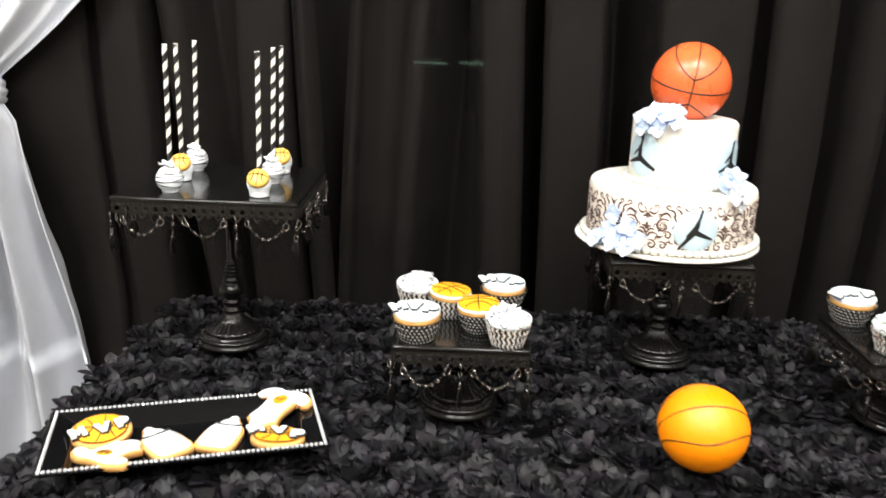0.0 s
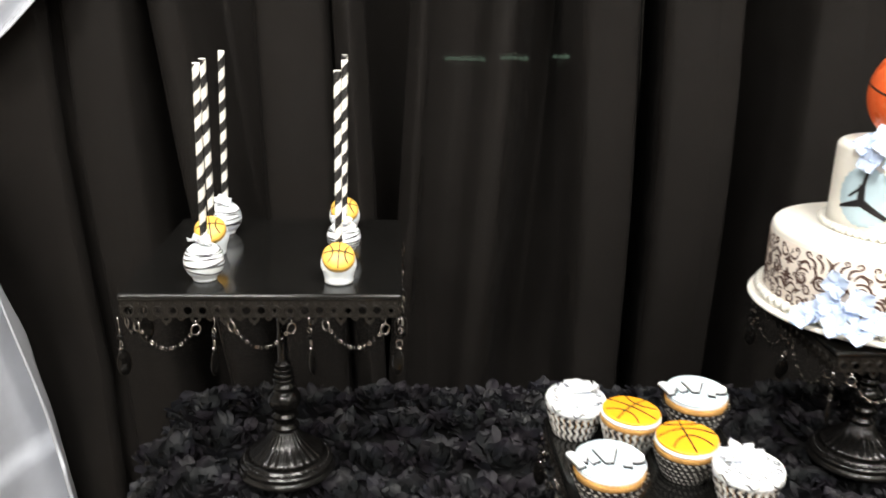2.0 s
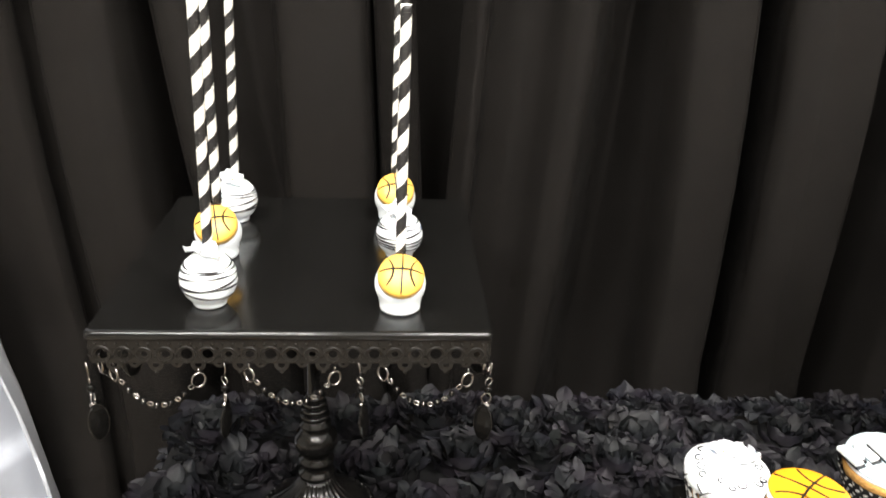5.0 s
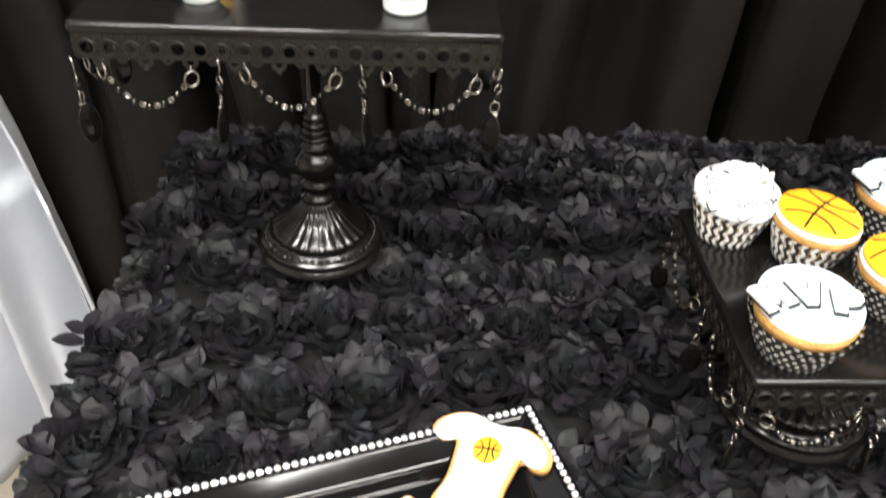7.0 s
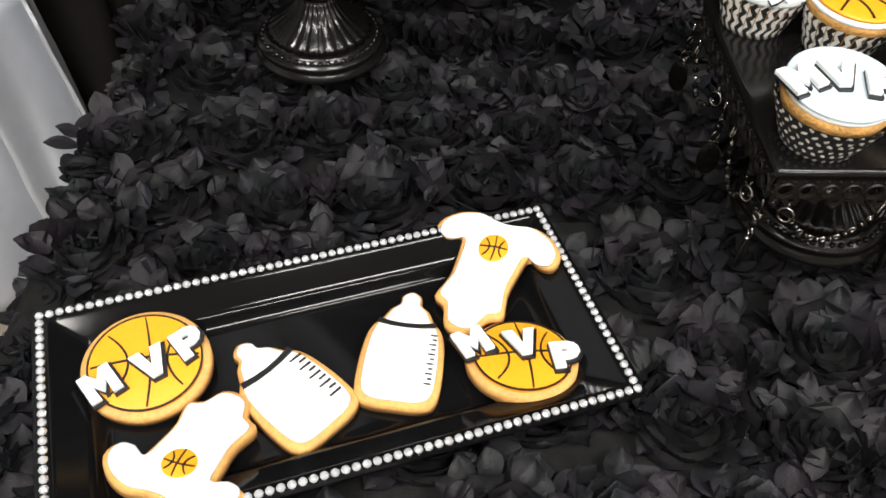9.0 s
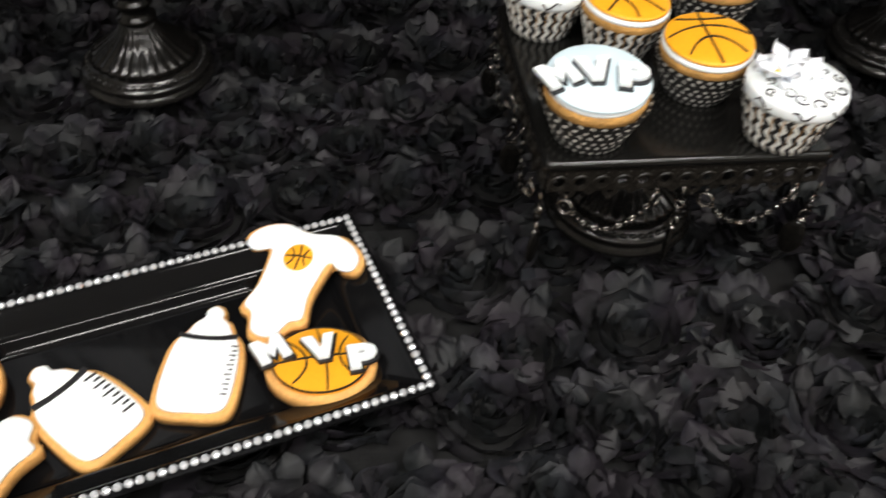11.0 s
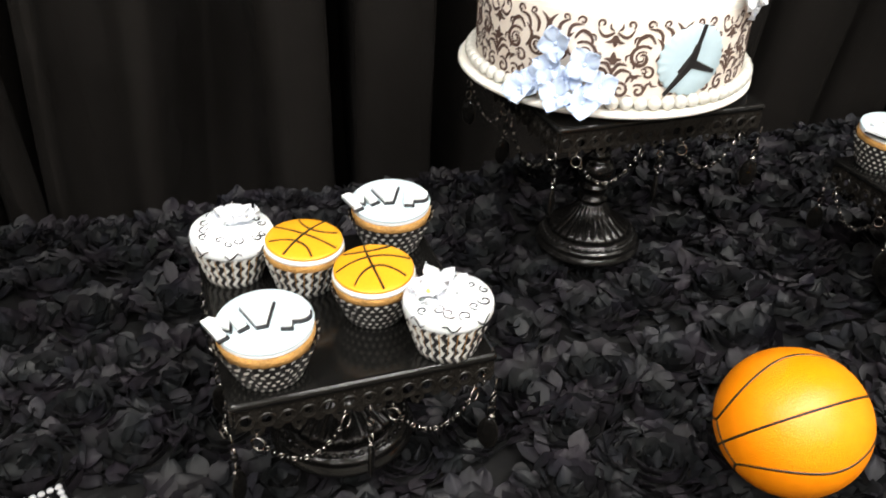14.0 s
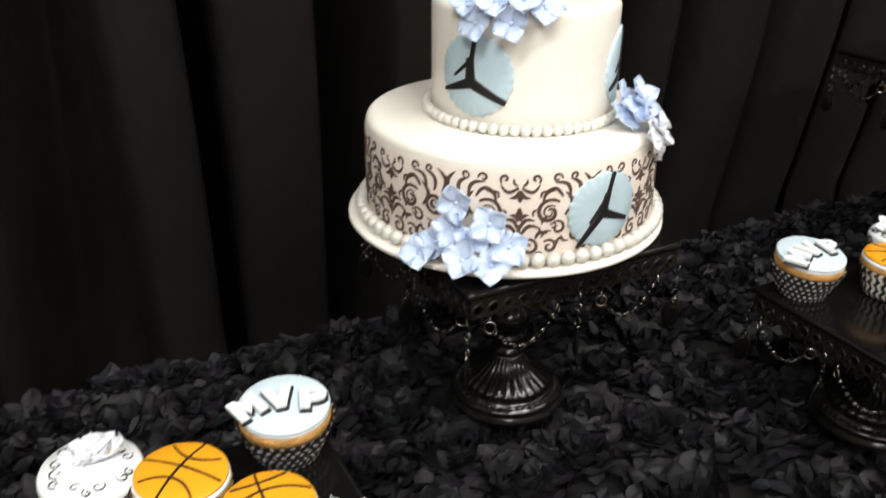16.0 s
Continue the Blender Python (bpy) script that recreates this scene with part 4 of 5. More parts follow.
# ---- tiered cake ----
BZ, T1, T2, H1, H2 = 0.988, 0.135, 0.083, 0.094, 0.104
T2C = (0.0088, -0.0030)  # the upper tier stands a little off the middle
board = thing("cake_board", "round white cake board under the tiered cake", "board", pose(CAKE[0] - 0.0025, CAKE[1] + 0.002, 0.9755))
part("base", lathe("base", [(0.118, 0.0), (0.120, 0.001), (0.120, 0.0055), (0.05, 0.0056)], 72, CLOTH_BASE), board, label="black foam base under the board")
part("disc", lathe("disc", [(0.1465, 0.0058), (0.1495, 0.0064), (0.1510, 0.0080), (0.1508, 0.0104), (0.1490, 0.0118), (0.146, 0.0122), (0.05, 0.0123)], 96, FONDANT), board)

cake = thing("tiered_cake", "two-tier white cake with brown damask print, pearls and blue sugar flowers", "cake", pose(CAKE[0], CAKE[1], BZ))


def tier(name, r, z0, h, material):
    b = 0.009
    pr = [(r - 0.001, z0), (r, z0 + 0.002), (r, z0 + h - b)] + [(r - b + b * math.cos(t), z0 + h - b + b * math.sin(t)) for t in np.linspace(0.2, 1.57, 7)] + [(r * 0.5, z0 + h + 0.0006), (0.002, z0 + h + 0.001)]
    return lathe(name, pr, 96, material)


lower = part("lower_tier", tier("lower_tier", T1, 0.0003, H1, FONDANT), cake)
g = Geo()
band = [(T1 + 0.0006, 0.003), (T1 + 0.0009, 0.004), (T1 + 0.0009, 0.0815), (T1 + 0.0006, 0.0825)]
v, f = lathe_data(band, 128)
g.add(v, f[:-2])
part("printed_band", g.mesh("printed_band", PATTERN_FONDANT), lower, label="cream fondant band printed with damask")
upper = part("upper_tier", tier("upper_tier", T2, H1 + 0.0008, H2, FONDANT), cake, pose(*T2C, 0))


def pearls(r, z, rad, n, parent):
    me = Geo().ball((0, 0, 0), rad, 10, 7).mesh("pearl", PEARL)
    for k in range(n):
        a = 2 * math.pi * k / n
        part("pearl", me, parent, pose(r * math.cos(a), r * math.sin(a), z))


pearls(T1 + 0.0062, 0.0066, 0.0064, 68, lower)
pearls(T2 + 0.0048, H1 + 0.0056, 0.0050, 60, upper)

# damask: scrolls in mirrored pairs, seven repeats round the tier
REPEATS, SPREAD = 7, 1.27
g = Geo()


def draw(az, pts, w, lo=0.25):
    q, nn = wrap((0, 0), T1 + 0.0011, az, pts, 0.0)
    g.strip(q, nn, taper(len(q), w, lo), 0.0003, 0.0003)


def pair(az, cx, cz, r, a0, turns, w, hand=1):
    """Two mirrored scrolls."""
    p = curl(cx * SPREAD, cz, r * 1.14, a0, turns, hand)
    w *= 0.90
    draw(az, p, w)
    draw(az, [(-x, z) for x, z in p], w)


def comma(az, x0, z0, x1, z1, bow, w, both=True):
    """A short bowed leaf stroke, thick in its middle, with its mirror image."""
    x0, x1, w = x0 * SPREAD, x1 * SPREAD, w * 0.92
    dx, dz = x1 - x0, z1 - z0
    p = []
    for i in range(9):
        t = i / 8
        q = bow * math.sin(math.pi * t)
        p.append((x0 + dx * t - dz * q, z0 + dz * t + dx * q))
    draw(az, p, w, 0.08)
    if both:
        draw(az, [(-x, z) for x, z in p], w, 0.08)


for k in range(REPEATS):
    az = -143.7 + 360 / REPEATS * k
    # medallion: a pair of eyes, great scrolls at their sides and a crown of leaves
    pair(az, 0.0088, 0.0475, 0.0086, -2.4, 1.45, 0.0040, 1)
    pair(az, 0.0285, 0.0470, 0.0105, 2.3, 1.2, 0.0042, -1)
    pair(az, 0.0225, 0.0330, 0.0058, 0.9, 1.1, 0.0031, 1)
    comma(az, 0.0180, 0.0440, 0.0190, 0.0650, 0.30, 0.0044)
    comma(az, 0.0200, 0.0600, 0.0330, 0.0640, 0.35, 0.0036)
    comma(az, 0.0150, 0.0600, 0.0260, 0.0730, 0.30, 0.0038)
    comma(az, 0.0090, 0.0590, 0.0160, 0.0760, 0.28, 0.0040)
    comma(az, 0.0030, 0.0590, 0.0065, 0.0790, 0.25, 0.0040)
    pair(az, 0.0245, 0.0765, 0.0038, 3.3, 1.0, 0.0026, -1)
    pair(az, 0.0125, 0.0775, 0.0030, -0.4, 0.9, 0.0024, 1)
    comma(az, 0, 0.0570, 0, 0.0745, 0, 0.0046, False)
    comma(az, 0.0020, 0.0380, 0.0150, 0.0330, -0.35, 0.0036)
    comma(az, 0.0015, 0.0330, 0.0090, 0.0250, -0.30, 0.0034)
    comma(az, 0, 0.0350, 0, 0.0180, 0, 0.0042, False)
    comma(az, 0.0350, 0.0340, 0.0290, 0.0290, 0.30, 0.0030)
    pair(az, 0.0285, 0.0470, 0.0058, 2.3, 1.0, 0.0021, -1)
    pair(az, 0.0088, 0.0475, 0.0046, -2.4, 1.0, 0.0019, 1)
    comma(az, 0.0330, 0.0565, 0.0255, 0.0660, -0.25, 0.0032)
    comma(az, 0.0060, 0.0430, 0.0125, 0.0395, -0.30, 0.0026)
    comma(az, 0.0130, 0.0290, 0.0075, 0.0205, 0.30, 0.0030)
    comma(az, 0.0200, 0.0260, 0.0140, 0.0210, 0.30, 0.0026)
    comma(az, 0.0005, 0.0180, 0.0060, 0.0130, -0.30, 0.0030)
    b = az + 180 / REPEATS
    # small lily at the top
    comma(b, 0, 0.0665, 0, 0.0560, 0, 0.0060, False)
    comma(b, 0.0005, 0.0665, 0.0068, 0.0600, -0.25, 0.0042)
    comma(b, 0.0010, 0.0690, 0.0128, 0.0725, -0.38, 0.0036)
    pair(b, 0.0098, 0.0762, 0.0036, -0.9, 0.95, 0.0027, 1)
    comma(b, 0.0015, 0.0705, 0.0040, 0.0770, -0.25, 0.0026)
    # pyramid of leaves on two scrolls
    comma(b, 0, 0.0400, 0, 0.0520, 0, 0.0062, False)
    comma(b, 0.0006, 0.0400, 0.0062, 0.0450, 0.25, 0.0040)
    comma(b, 0.0010, 0.0335, 0.0105, 0.0400, 0.32, 0.0040)
    comma(b, 0.0016, 0.0275, 0.0140, 0.0330, 0.32, 0.0040)
    comma(b, 0.0110, 0.0240, 0.0190, 0.0290, 0.32, 0.0036)
    pair(b, 0.0072, 0.0165, 0.0068, 2.2, 1.3, 0.0036, -1)
    pair(b, 0.0205, 0.0165, 0.0058, 2.4, 1.2, 0.0034, -1)
    comma(b, 0, 0.0370, 0, 0.0225, 0, 0.0036, False)
    comma(b, 0.0255, 0.0170, 0.0300, 0.0240, 0.30, 0.0030)
    comma(b, 0.0150, 0.0250, 0.0215, 0.0305, 0.30, 0.0026)
    comma(b, 0.0090, 0.0440, 0.0120, 0.0500, 0.30, 0.0024)
    comma(b, 0.0150, 0.0370, 0.0190, 0.0430, 0.30, 0.0026)
    pair(b, 0.0225, 0.0345, 0.0028, 2.6, 1.0, 0.0020, -1)
    comma(b, 0.0135, 0.0600, 0.0175, 0.0660, 0.30, 0.0024)
    pair(b, 0.0135, 0.0085, 0.0032, 0.6, 1.0, 0.0022, 1)
tagged(part("damask_print", g.mesh("damask_print", DAMASK, False), lower, label="dark brown damask scroll print"), kind="stuff")

# round pale blue plaques, each with a plain dark three-limbed shape
def plaque(parent, R, az, z, r, limbs, wide=1.0):
    g = Geo()
    out = disc(r, 120, wide, 1, 0.026, 24)
    rows = [(1.0, 0.0), (1.0, 0.0014), (0.97, 0.0022), (0.6, 0.0024), (0.3, 0.0024), (0.02, 0.0024)]
    v = []
    for q, d in rows:
        for x, y in out:
            a = radians(az) + x * q / R
            v.append(((R + d) * math.cos(a), (R + d) * math.sin(a), z + y * q))
    n = len(out)
    f = [(k * n + s, k * n + (s + 1) % n, (k + 1) * n + (s + 1) % n, (k + 1) * n + s) for k in range(len(rows) - 1) for s in range(n)]
    f.append(tuple((len(rows) - 1) * n + s for s in range(n)))
    pl = part("plaque", g.add(v, f).mesh("plaque", BLUE_DISC), parent, label="pale blue round fondant plaque")
    g = Geo()
    for (ax, ay), (bx, by), w0, w1 in limbs:
        pts = [((ax + (bx - ax) * k / 10) * r, (ay + (by - ay) * k / 10) * r) for k in range(11)]
        ws = [(w0 + (w1 - w0) * k / 10) * r for k in range(11)]
        q, nn = wrap((0, 0), R + 0.0026, az, pts, z)
        g.strip(q, nn, ws, 0.0002, 0.0009)
    part("plain_mark", g.mesh("plain_mark", BLACK_ICING, False), pl, label="plain dark three-limbed icing mark")


LOW_MARK = [((-0.08, -0.10), (0.06, 0.44), 0.30, 0.20), ((0.05, 0.36), (0.20, 1.00), 0.13, 0.13), ((-0.06, -0.04), (-0.80, -0.94), 0.28, 0.10), ((-0.10, -0.06), (0.78, -0.40), 0.28, 0.12), ((0.02, 0.32), (-0.46, -0.30), 0.12, 0.07)]
TOP_MARK = [((-0.08, -0.22), (-0.10, 0.42), 0.32, 0.22), ((-0.06, 0.35), (0.04, 0.98), 0.14, 0.12), ((-0.05, -0.18), (-0.90, -0.46), 0.28, 0.10), ((-0.05, -0.18), (0.86, -0.60), 0.30, 0.14), ((-0.10, 0.34), (-0.56, -0.06), 0.12, 0.07)]
plaque(lower, T1 + 0.001, -86.5, 0.0435, 0.0325, LOW_MARK, 1.06)
plaque(upper, T2, -151.5, H1 + 0.048, 0.0345, TOP_MARK)
plaque(upper, T2, -42, H1 + 0.046, 0.0335, TOP_MARK)

rng = random.Random(8)
for az, z, r, pitch, size in [(-138.7, 0.055, 0.009, 10, 0.033), (-139.5, 0.033, 0.011, 14, 0.032), (-127.5, 0.041, 0.012, 14, 0.034), (-145, 0.018, 0.012, 22, 0.032),
                              (-135, 0.011, 0.022, 32, 0.034), (-121.2, 0.023, 0.014, 20, 0.034), (-149.5, 0.008, 0.019, 34, 0.033), (-126, 0.009, 0.023, 30, 0.033), (-132.5, 0.027, 0.013, 18, 0.030)]:
    flower(lower, "sugar_flower", size, outward((0, 0), az, T1 + r, z, pitch, rng.uniform(0, 90)), BLUE_PETAL, rng)
for az, r, z, pitch, size in [(-54, 0.103, 0.115, 40, 0.031), (-53, 0.117, 0.120, 48, 0.032), (-60, 0.118, 0.110, 45, 0.034), (-64, 0.110, 0.105, 45, 0.031), (-58, 0.129, 0.106, 35, 0.033), (-63, 0.137, 0.095, 20, 0.032), (-54, 0.124, 0.112, 48, 0.031), (-56, 0.139, 0.096, 25, 0.031), (-57, 0.139, 0.083, 8, 0.027)]:
    flower(lower, "sugar_flower", size, outward((0, 0), az, r, z, pitch, rng.uniform(0, 90)), WHITE_PETAL if r > 0.13 else BLUE_PETAL, rng)
for az, r, z, pitch, size in [(-148.5, T2 + 0.007, 0.186, 12, 0.031), (-129.7, T2 + 0.007, 0.188, 12, 0.032), (-138.7, T2 + 0.004, 0.203, 38, 0.034), (-123.8, T2 + 0.002, 0.205, 40, 0.032), (-112.4, T2 + 0.003, 0.199, 35, 0.032),
                              (-155.6, T2 + 0.002, 0.201, 35, 0.031), (-131, 0.072, 0.212, 60, 0.034), (-116, 0.070, 0.211, 62, 0.031), (-146, 0.070, 0.211, 60, 0.032)]:
    flower(upper, "sugar_flower", size, outward((0, 0), az, r, z, pitch, rng.uniform(0, 90)), BLUE_PETAL, rng)

BR = 0.0622
basketball("cake_topper_ball", "red-orange toy basketball sitting on top of the cake", (0.3795, 1.4480, BZ + H1 + H2 - 0.0045 + BR), BR, (-0.206, -0.952, -0.198), (0.087, -0.219, 0.965), BALL_CAKE, 0.0026, True)
basketball("toy_basketball", "orange foam mini basketball with black seams on the cloth", (0.345, 1.067, 0.8325), 0.0585, (-0.984, 0.078, -0.159), (-0.024, 0.827, 0.562), BALL_TABLE, 0.0021, False, 31, 0.97)

# ---- cupcakes ----
CUP_Z = 0.9026


def liner_mesh(material, rb=0.0218, rt=0.0308, h=0.0285):
    seg = 112
    v, f, uv = [], [], []
    rows = 7
    for k in range(rows + 1):
        t = k / rows
        for s in range(seg):
            a = 2 * math.pi * s / seg
            r = (rb + (rt - rb) * t) * (1 + 0.034 * (0.3 + 0.7 * t) * math.cos(28 * a))
            v.append((r * math.cos(a), r * math.sin(a), h * t + (0.0008 * math.cos(28 * a) if k == rows else 0)))
    for k in range(rows):
        f += [(k * seg + s, k * seg + (s + 1) % seg, (k + 1) * seg + (s + 1) % seg, (k + 1) * seg + s) for s in range(seg)]
    for k in range(rows):
        for s in range(seg):
            uv += [(s / seg, k / rows), ((s + 1) / seg, k / rows), ((s + 1) / seg, (k + 1) / rows), (s / seg, (k + 1) / rows)]
    f.append(tuple(range(seg))[::-1])
    uv += [(0, 0)] * seg
    me = mesh_of("liner", v, f, material)
    layer = me.uv_layers.new(name="UVMap")
    layer.data.foreach_set("uv", [c for p in uv for c in p])
    return me


LINERS = {True: liner_mesh(LINER_CHEVRON), False: liner_mesh(LINER_DOTS, rt=0.0330, h=0.0300)}
CRUMB = lathe("crumb", [(0.0222, 0.002), (0.0298, 0.0275), (0.0308, 0.0300), (0.0308, 0.0325), (0.0290, 0.0350), (0.022, 0.0358), (0.002, 0.0360)], 48, CAKE_CRUMB)


def topping(material, r, z, h, dome):
    return lathe("topping", [(r * 0.96, z), (r, z + h * 0.3), (r * 0.995, z + h * 0.75), (r * 0.96, z + h), (r * 0.6, z + h + dome * 0.7), (r * 0.02, z + h + dome)], 56, material)


def cupcake(x, y, kind, chevron, turn, lean=(0, 0)):
    names = {"ball": "cupcake with orange basketball disc", "mvp": "cupcake with white disc and raised letters", "scroll": "cupcake with white icing scrolls and flowers"}
    paper = "black and white chevron liner" if chevron else "white-dotted black liner"
    c = thing("cupcake", names[kind] + ", " + paper, "cupcake", pose(x, y, CUP_Z, lean[0], lean[1], turn), "cupcakes on the stands")
    c.scale = (1, 1, 1.05)
    if kind != "ball":
        c.scale = (1.07, 1.07, 1.12) if kind == "mvp" else (1.01, 1.01, 1.14)
    part("liner", LINERS[chevron], c, label=paper)
    part("crumb", CRUMB, c, label="golden baked sponge")
    if kind == "ball":
        part("icing", topping(WHITE_ICING, 0.0306, 0.0330, 0.0040, 0.001), c)
        top = part("topping", topping(ORANGE_ICING, 0.0296, 0.0371, 0.0026, 0.0015), c, label="flat orange basketball icing disc")
        ball_lines(top, 0.0288, lambda px, py: 0.0399 + 0.0013 * max(0, 1 - ((px * px + py * py) ** 0.5 / 0.0296) ** 1.5), 0.0021, 12, 1.0, (0.30, 0.02) if turn > 60 else (0, 0))
    elif kind == "mvp":
        part("icing", topping(WHITE_ICING, 0.0300, 0.0335, 0.0036, 0.001), c)
        part("topping", topping(PALE_DISC, 0.0305, 0.0368, 0.0028, 0.001), c, label="pale blue-white icing disc")
        letters(c, 0.0188, [(-0.0240, 0.0005, 0.0403, 19, -3), (-0.0028, 0.0018, 0.0406, -3, 0), (0.0190, -0.0068, 0.0403, -14, 3)], 0.065)
    else:
        part("icing", topping(WHITE_ICING, 0.0318, 0.0275, 0.0095, 0.0018), c)
        g = Geo()
        rg = random.Random(round(x * 1e4))
        for k in range(14):
            a = 2 * math.pi * k / 14 + rg.uniform(-0.15, 0.15)
            q = rg.uniform(0.019, 0.0265)
            p = curl(q * math.cos(a), q * math.sin(a), rg.uniform(0.0035, 0.0055), rg.uniform(0, 6.28), 1.1, rg.choice((-1, 1)), 16)
            g.strip([(px, py, 0.0374 + 0.0012 * max(0, 1 - (px * px + py * py) / 0.0010)) for px, py in p], [(0, 0, 1)] * len(p), taper(len(p), 0.0012), 0.0004, 0.0004)
        for k in range(8):
            a = 2 * math.pi * (k + 0.5) / 8
            p = [(0.0320 * math.cos(a + s * 0.1), 0.0320 * math.sin(a + s * 0.1), 0.0325 + 0.0025 * math.sin(s * 1.6 + k)) for s in range(-2, 3)]
            g.strip(p, [(px, py, 0) for px, py, _ in p], taper(5, 0.0013), 0.0004, 0.0003)
        tagged(part("scroll_print", g.mesh("scroll_print", BLACK_ICING, False), c, label="thin black icing scrolls"), kind="stuff")
        for fx, fy, fz, s in ((-0.012, 0.002, 0.0385, 0.022), (0.010, -0.002, 0.0385, 0.022), (0.009, 0.011, 0.0412, 0.027), (-0.005, 0.013, 0.0418, 0.027), (0.000, 0.004, 0.0410, 0.022), (0.001, 0.020, 0.0400, 0.021)):
            flower(c, "sugar_flower", s, pose(fx, fy, fz - 0.003, -fy * 420 + rg.uniform(-9, 9), fx * 420 + rg.uniform(-9, 9), rg.uniform(0, 90)), WHITE_PETAL, rg, YELLOW_CENTRE)
    return c


for row in [(-0.041, 1.290, "scroll", True, -28, (2, 2)), (0.0915, 1.299, "mvp", False, -4, (4, -1)), (0.009, 1.260, "ball", True, 33, (2.5, 1)), (0.052, 1.207, "ball", False, 78, (-1, -3.5)),
            (-0.034, 1.164, "mvp", False, 2, (4, -2)), (0.0905, 1.1535, "scroll", True, 52, (0, 0)),
            (0.623, 1.304, "mvp", False, 12, (6, -2)), (0.632, 1.181, "scroll", True, 100, (0, 0)), (0.696, 1.262, "ball", True, 40, (2, 0)), (0.684, 1.203, "ball", False, 10, (0, 2)), (0.745, 1.290, "scroll", True, 40, (0, 0))]:
    cupcake(*row)

# ---- cake pops ----
POP_Z = 1.0557


def straw_mesh(length, r=0.0040, period=0.0255):
    sides, steps = 16, 60
    v, f, ix = [], [], []
    for rad in (r, r * 0.86):
        for k in range(steps + 1):
            z = length * k / steps
            for s in range(sides):
                a = 2 * math.pi * (s / sides + z / period)
                v.append((rad * math.cos(a), rad * math.sin(a), z))
    n = (steps + 1) * sides
    for k in range(steps):
        for s in range(sides):
            q = (k * sides + s, k * sides + (s + 1) % sides, (k + 1) * sides + (s + 1) % sides, (k + 1) * sides + s)
            f += [q, tuple(n + i for i in q[::-1])]
            ix += [1 if s < sides * 0.5 else 0, 0]
    top = steps * sides
    for s in range(sides):
        f.append((top + s, top + (s + 1) % sides, n + top + (s + 1) % sides, n + top + s))
        ix.append(0)
    return mesh_of("straw", v, f, [STRAW_WHITE, STRAW_BLACK], True, ix)


STRAW = straw_mesh(0.192)


def cake_pop(x, y, ball, r, tip, seed):
    """tip: where the straw's end stands."""
    rg = random.Random(seed)
    c = thing("cake_pop", ("white cake pop with an orange basketball disc and striped straw" if ball else "white cake pop with black drizzle, flower and striped straw"), "cake pop",
              pose(x, y, POP_Z), "cake pops on the tall stand")
    mid = r * 1.08
    pr = [(r * 0.70, 0.0), (r * 0.79, r * 0.05), (r * 0.81, r * 0.18), (r * 0.80, r * 0.30), (r * 0.84, r * 0.46)]
    if not ball:
        mid = r * 0.98
        pr = [(r * 0.52, 0.0), (r * 0.58, r * 0.02), (r * 0.60, r * 0.10)]
    pr += [(r * math.cos(t), mid + r * math.sin(t)) for t in np.linspace(-0.52 if ball else -0.93, 1.5, 15)]
    body = part("body", lathe("body", pr, 44, WHITE_ICING), c)

    def surf(az, el, lift=0.0):
        d = Vector((math.cos(az) * math.cos(el), math.sin(az) * math.cos(el), math.sin(el)))
        return Vector((0, 0, mid)) + d * (r + lift)
    if ball:
        n = Vector((0.04, -0.66, 0.75)).normalized()
        m = Matrix.Translation(Vector((0, 0, mid)) + n * (r * 0.52)) @ n.to_track_quat("Z", "Y").to_matrix().to_4x4()
        rr = r * 0.90
        cap = lathe("ball_disc", [(rr, 0), (rr * 1.0, r * 0.20)] + [(rr * math.cos(t), r * 0.2 + r * 0.44 * math.sin(t)) for t in np.linspace(0.15, 1.5, 8)], 36, POP_ICING)
        dk = part("ball_disc", cap, body, m, "orange basketball icing disc")
        g = Geo()
        zz = lambda px, py: r * 0.2 + r * 0.44 * math.sqrt(max(0, 1 - (px * px + py * py) / (rr * rr))) + 0.0002
        rot = Matrix.Rotation(radians(rg.uniform(-10, 10)), 2)
        for line in ([(0.03, t) for t in np.linspace(-0.95, 0.95, 13)], [(-0.78 + 0.42 * (1 - (t / 0.8) ** 2), t) for t in np.linspace(-0.62, 0.62, 11)], [(0.80 - 0.40 * (1 - (t / 0.8) ** 2), t) for t in np.linspace(-0.6, 0.6, 11)], [(t, 0.12 - 0.1 * t * t) for t in np.linspace(-0.93, 0.93, 13)]):
            pts = []
            for a, b in line:
                p = rot @ Vector((a * rr * 0.98, b * rr * 0.98))
                pts.append((p.x, p.y, zz(p.x, p.y)))
            g = Geo().strip(pts, [(p[0], p[1], r * 0.4) for p in pts], taper(len(pts), 0.0016, 0.5), 0.0004, 0.0003)
            part("ball_line", g.mesh("ball_line", BLACK_ICING, False), dk)
    else:
        for k in range(6):
            g = Geo()
            el0, tl, ph = -0.38 + 0.2 * k + rg.uniform(-0.04, 0.04), rg.uniform(0.05, 0.16), rg.uniform(0, 6.28)
            pts = [surf(a, el0 + tl * math.sin(a + ph), 0.0002) for a in np.linspace(0, 2 * math.pi, 41)]
            g.strip(pts, [p - Vector((0, 0, mid)) for p in pts], [0.0011 + 0.0006 * math.sin(j * 0.7 + k) for j in range(41)], 0.0004, 0.0004)
            part("drizzle", g.mesh("drizzle", BLACK_ICING), body)
        flower(body, "sugar_flower", 0.022, pose(0.000, -r * 0.34, r * 1.96, 24, 2, rg.uniform(0, 90)), WHITE_PETAL, rg, YELLOW_CENTRE)
        flower(body, "sugar_flower", 0.019, pose(-r * 0.25, r * 0.02, r * 1.98, -5, -14, rg.uniform(0, 90)), WHITE_PETAL, rg, YELLOW_CENTRE)
    foot = Vector((0, r * 0.25, r * 1.75))
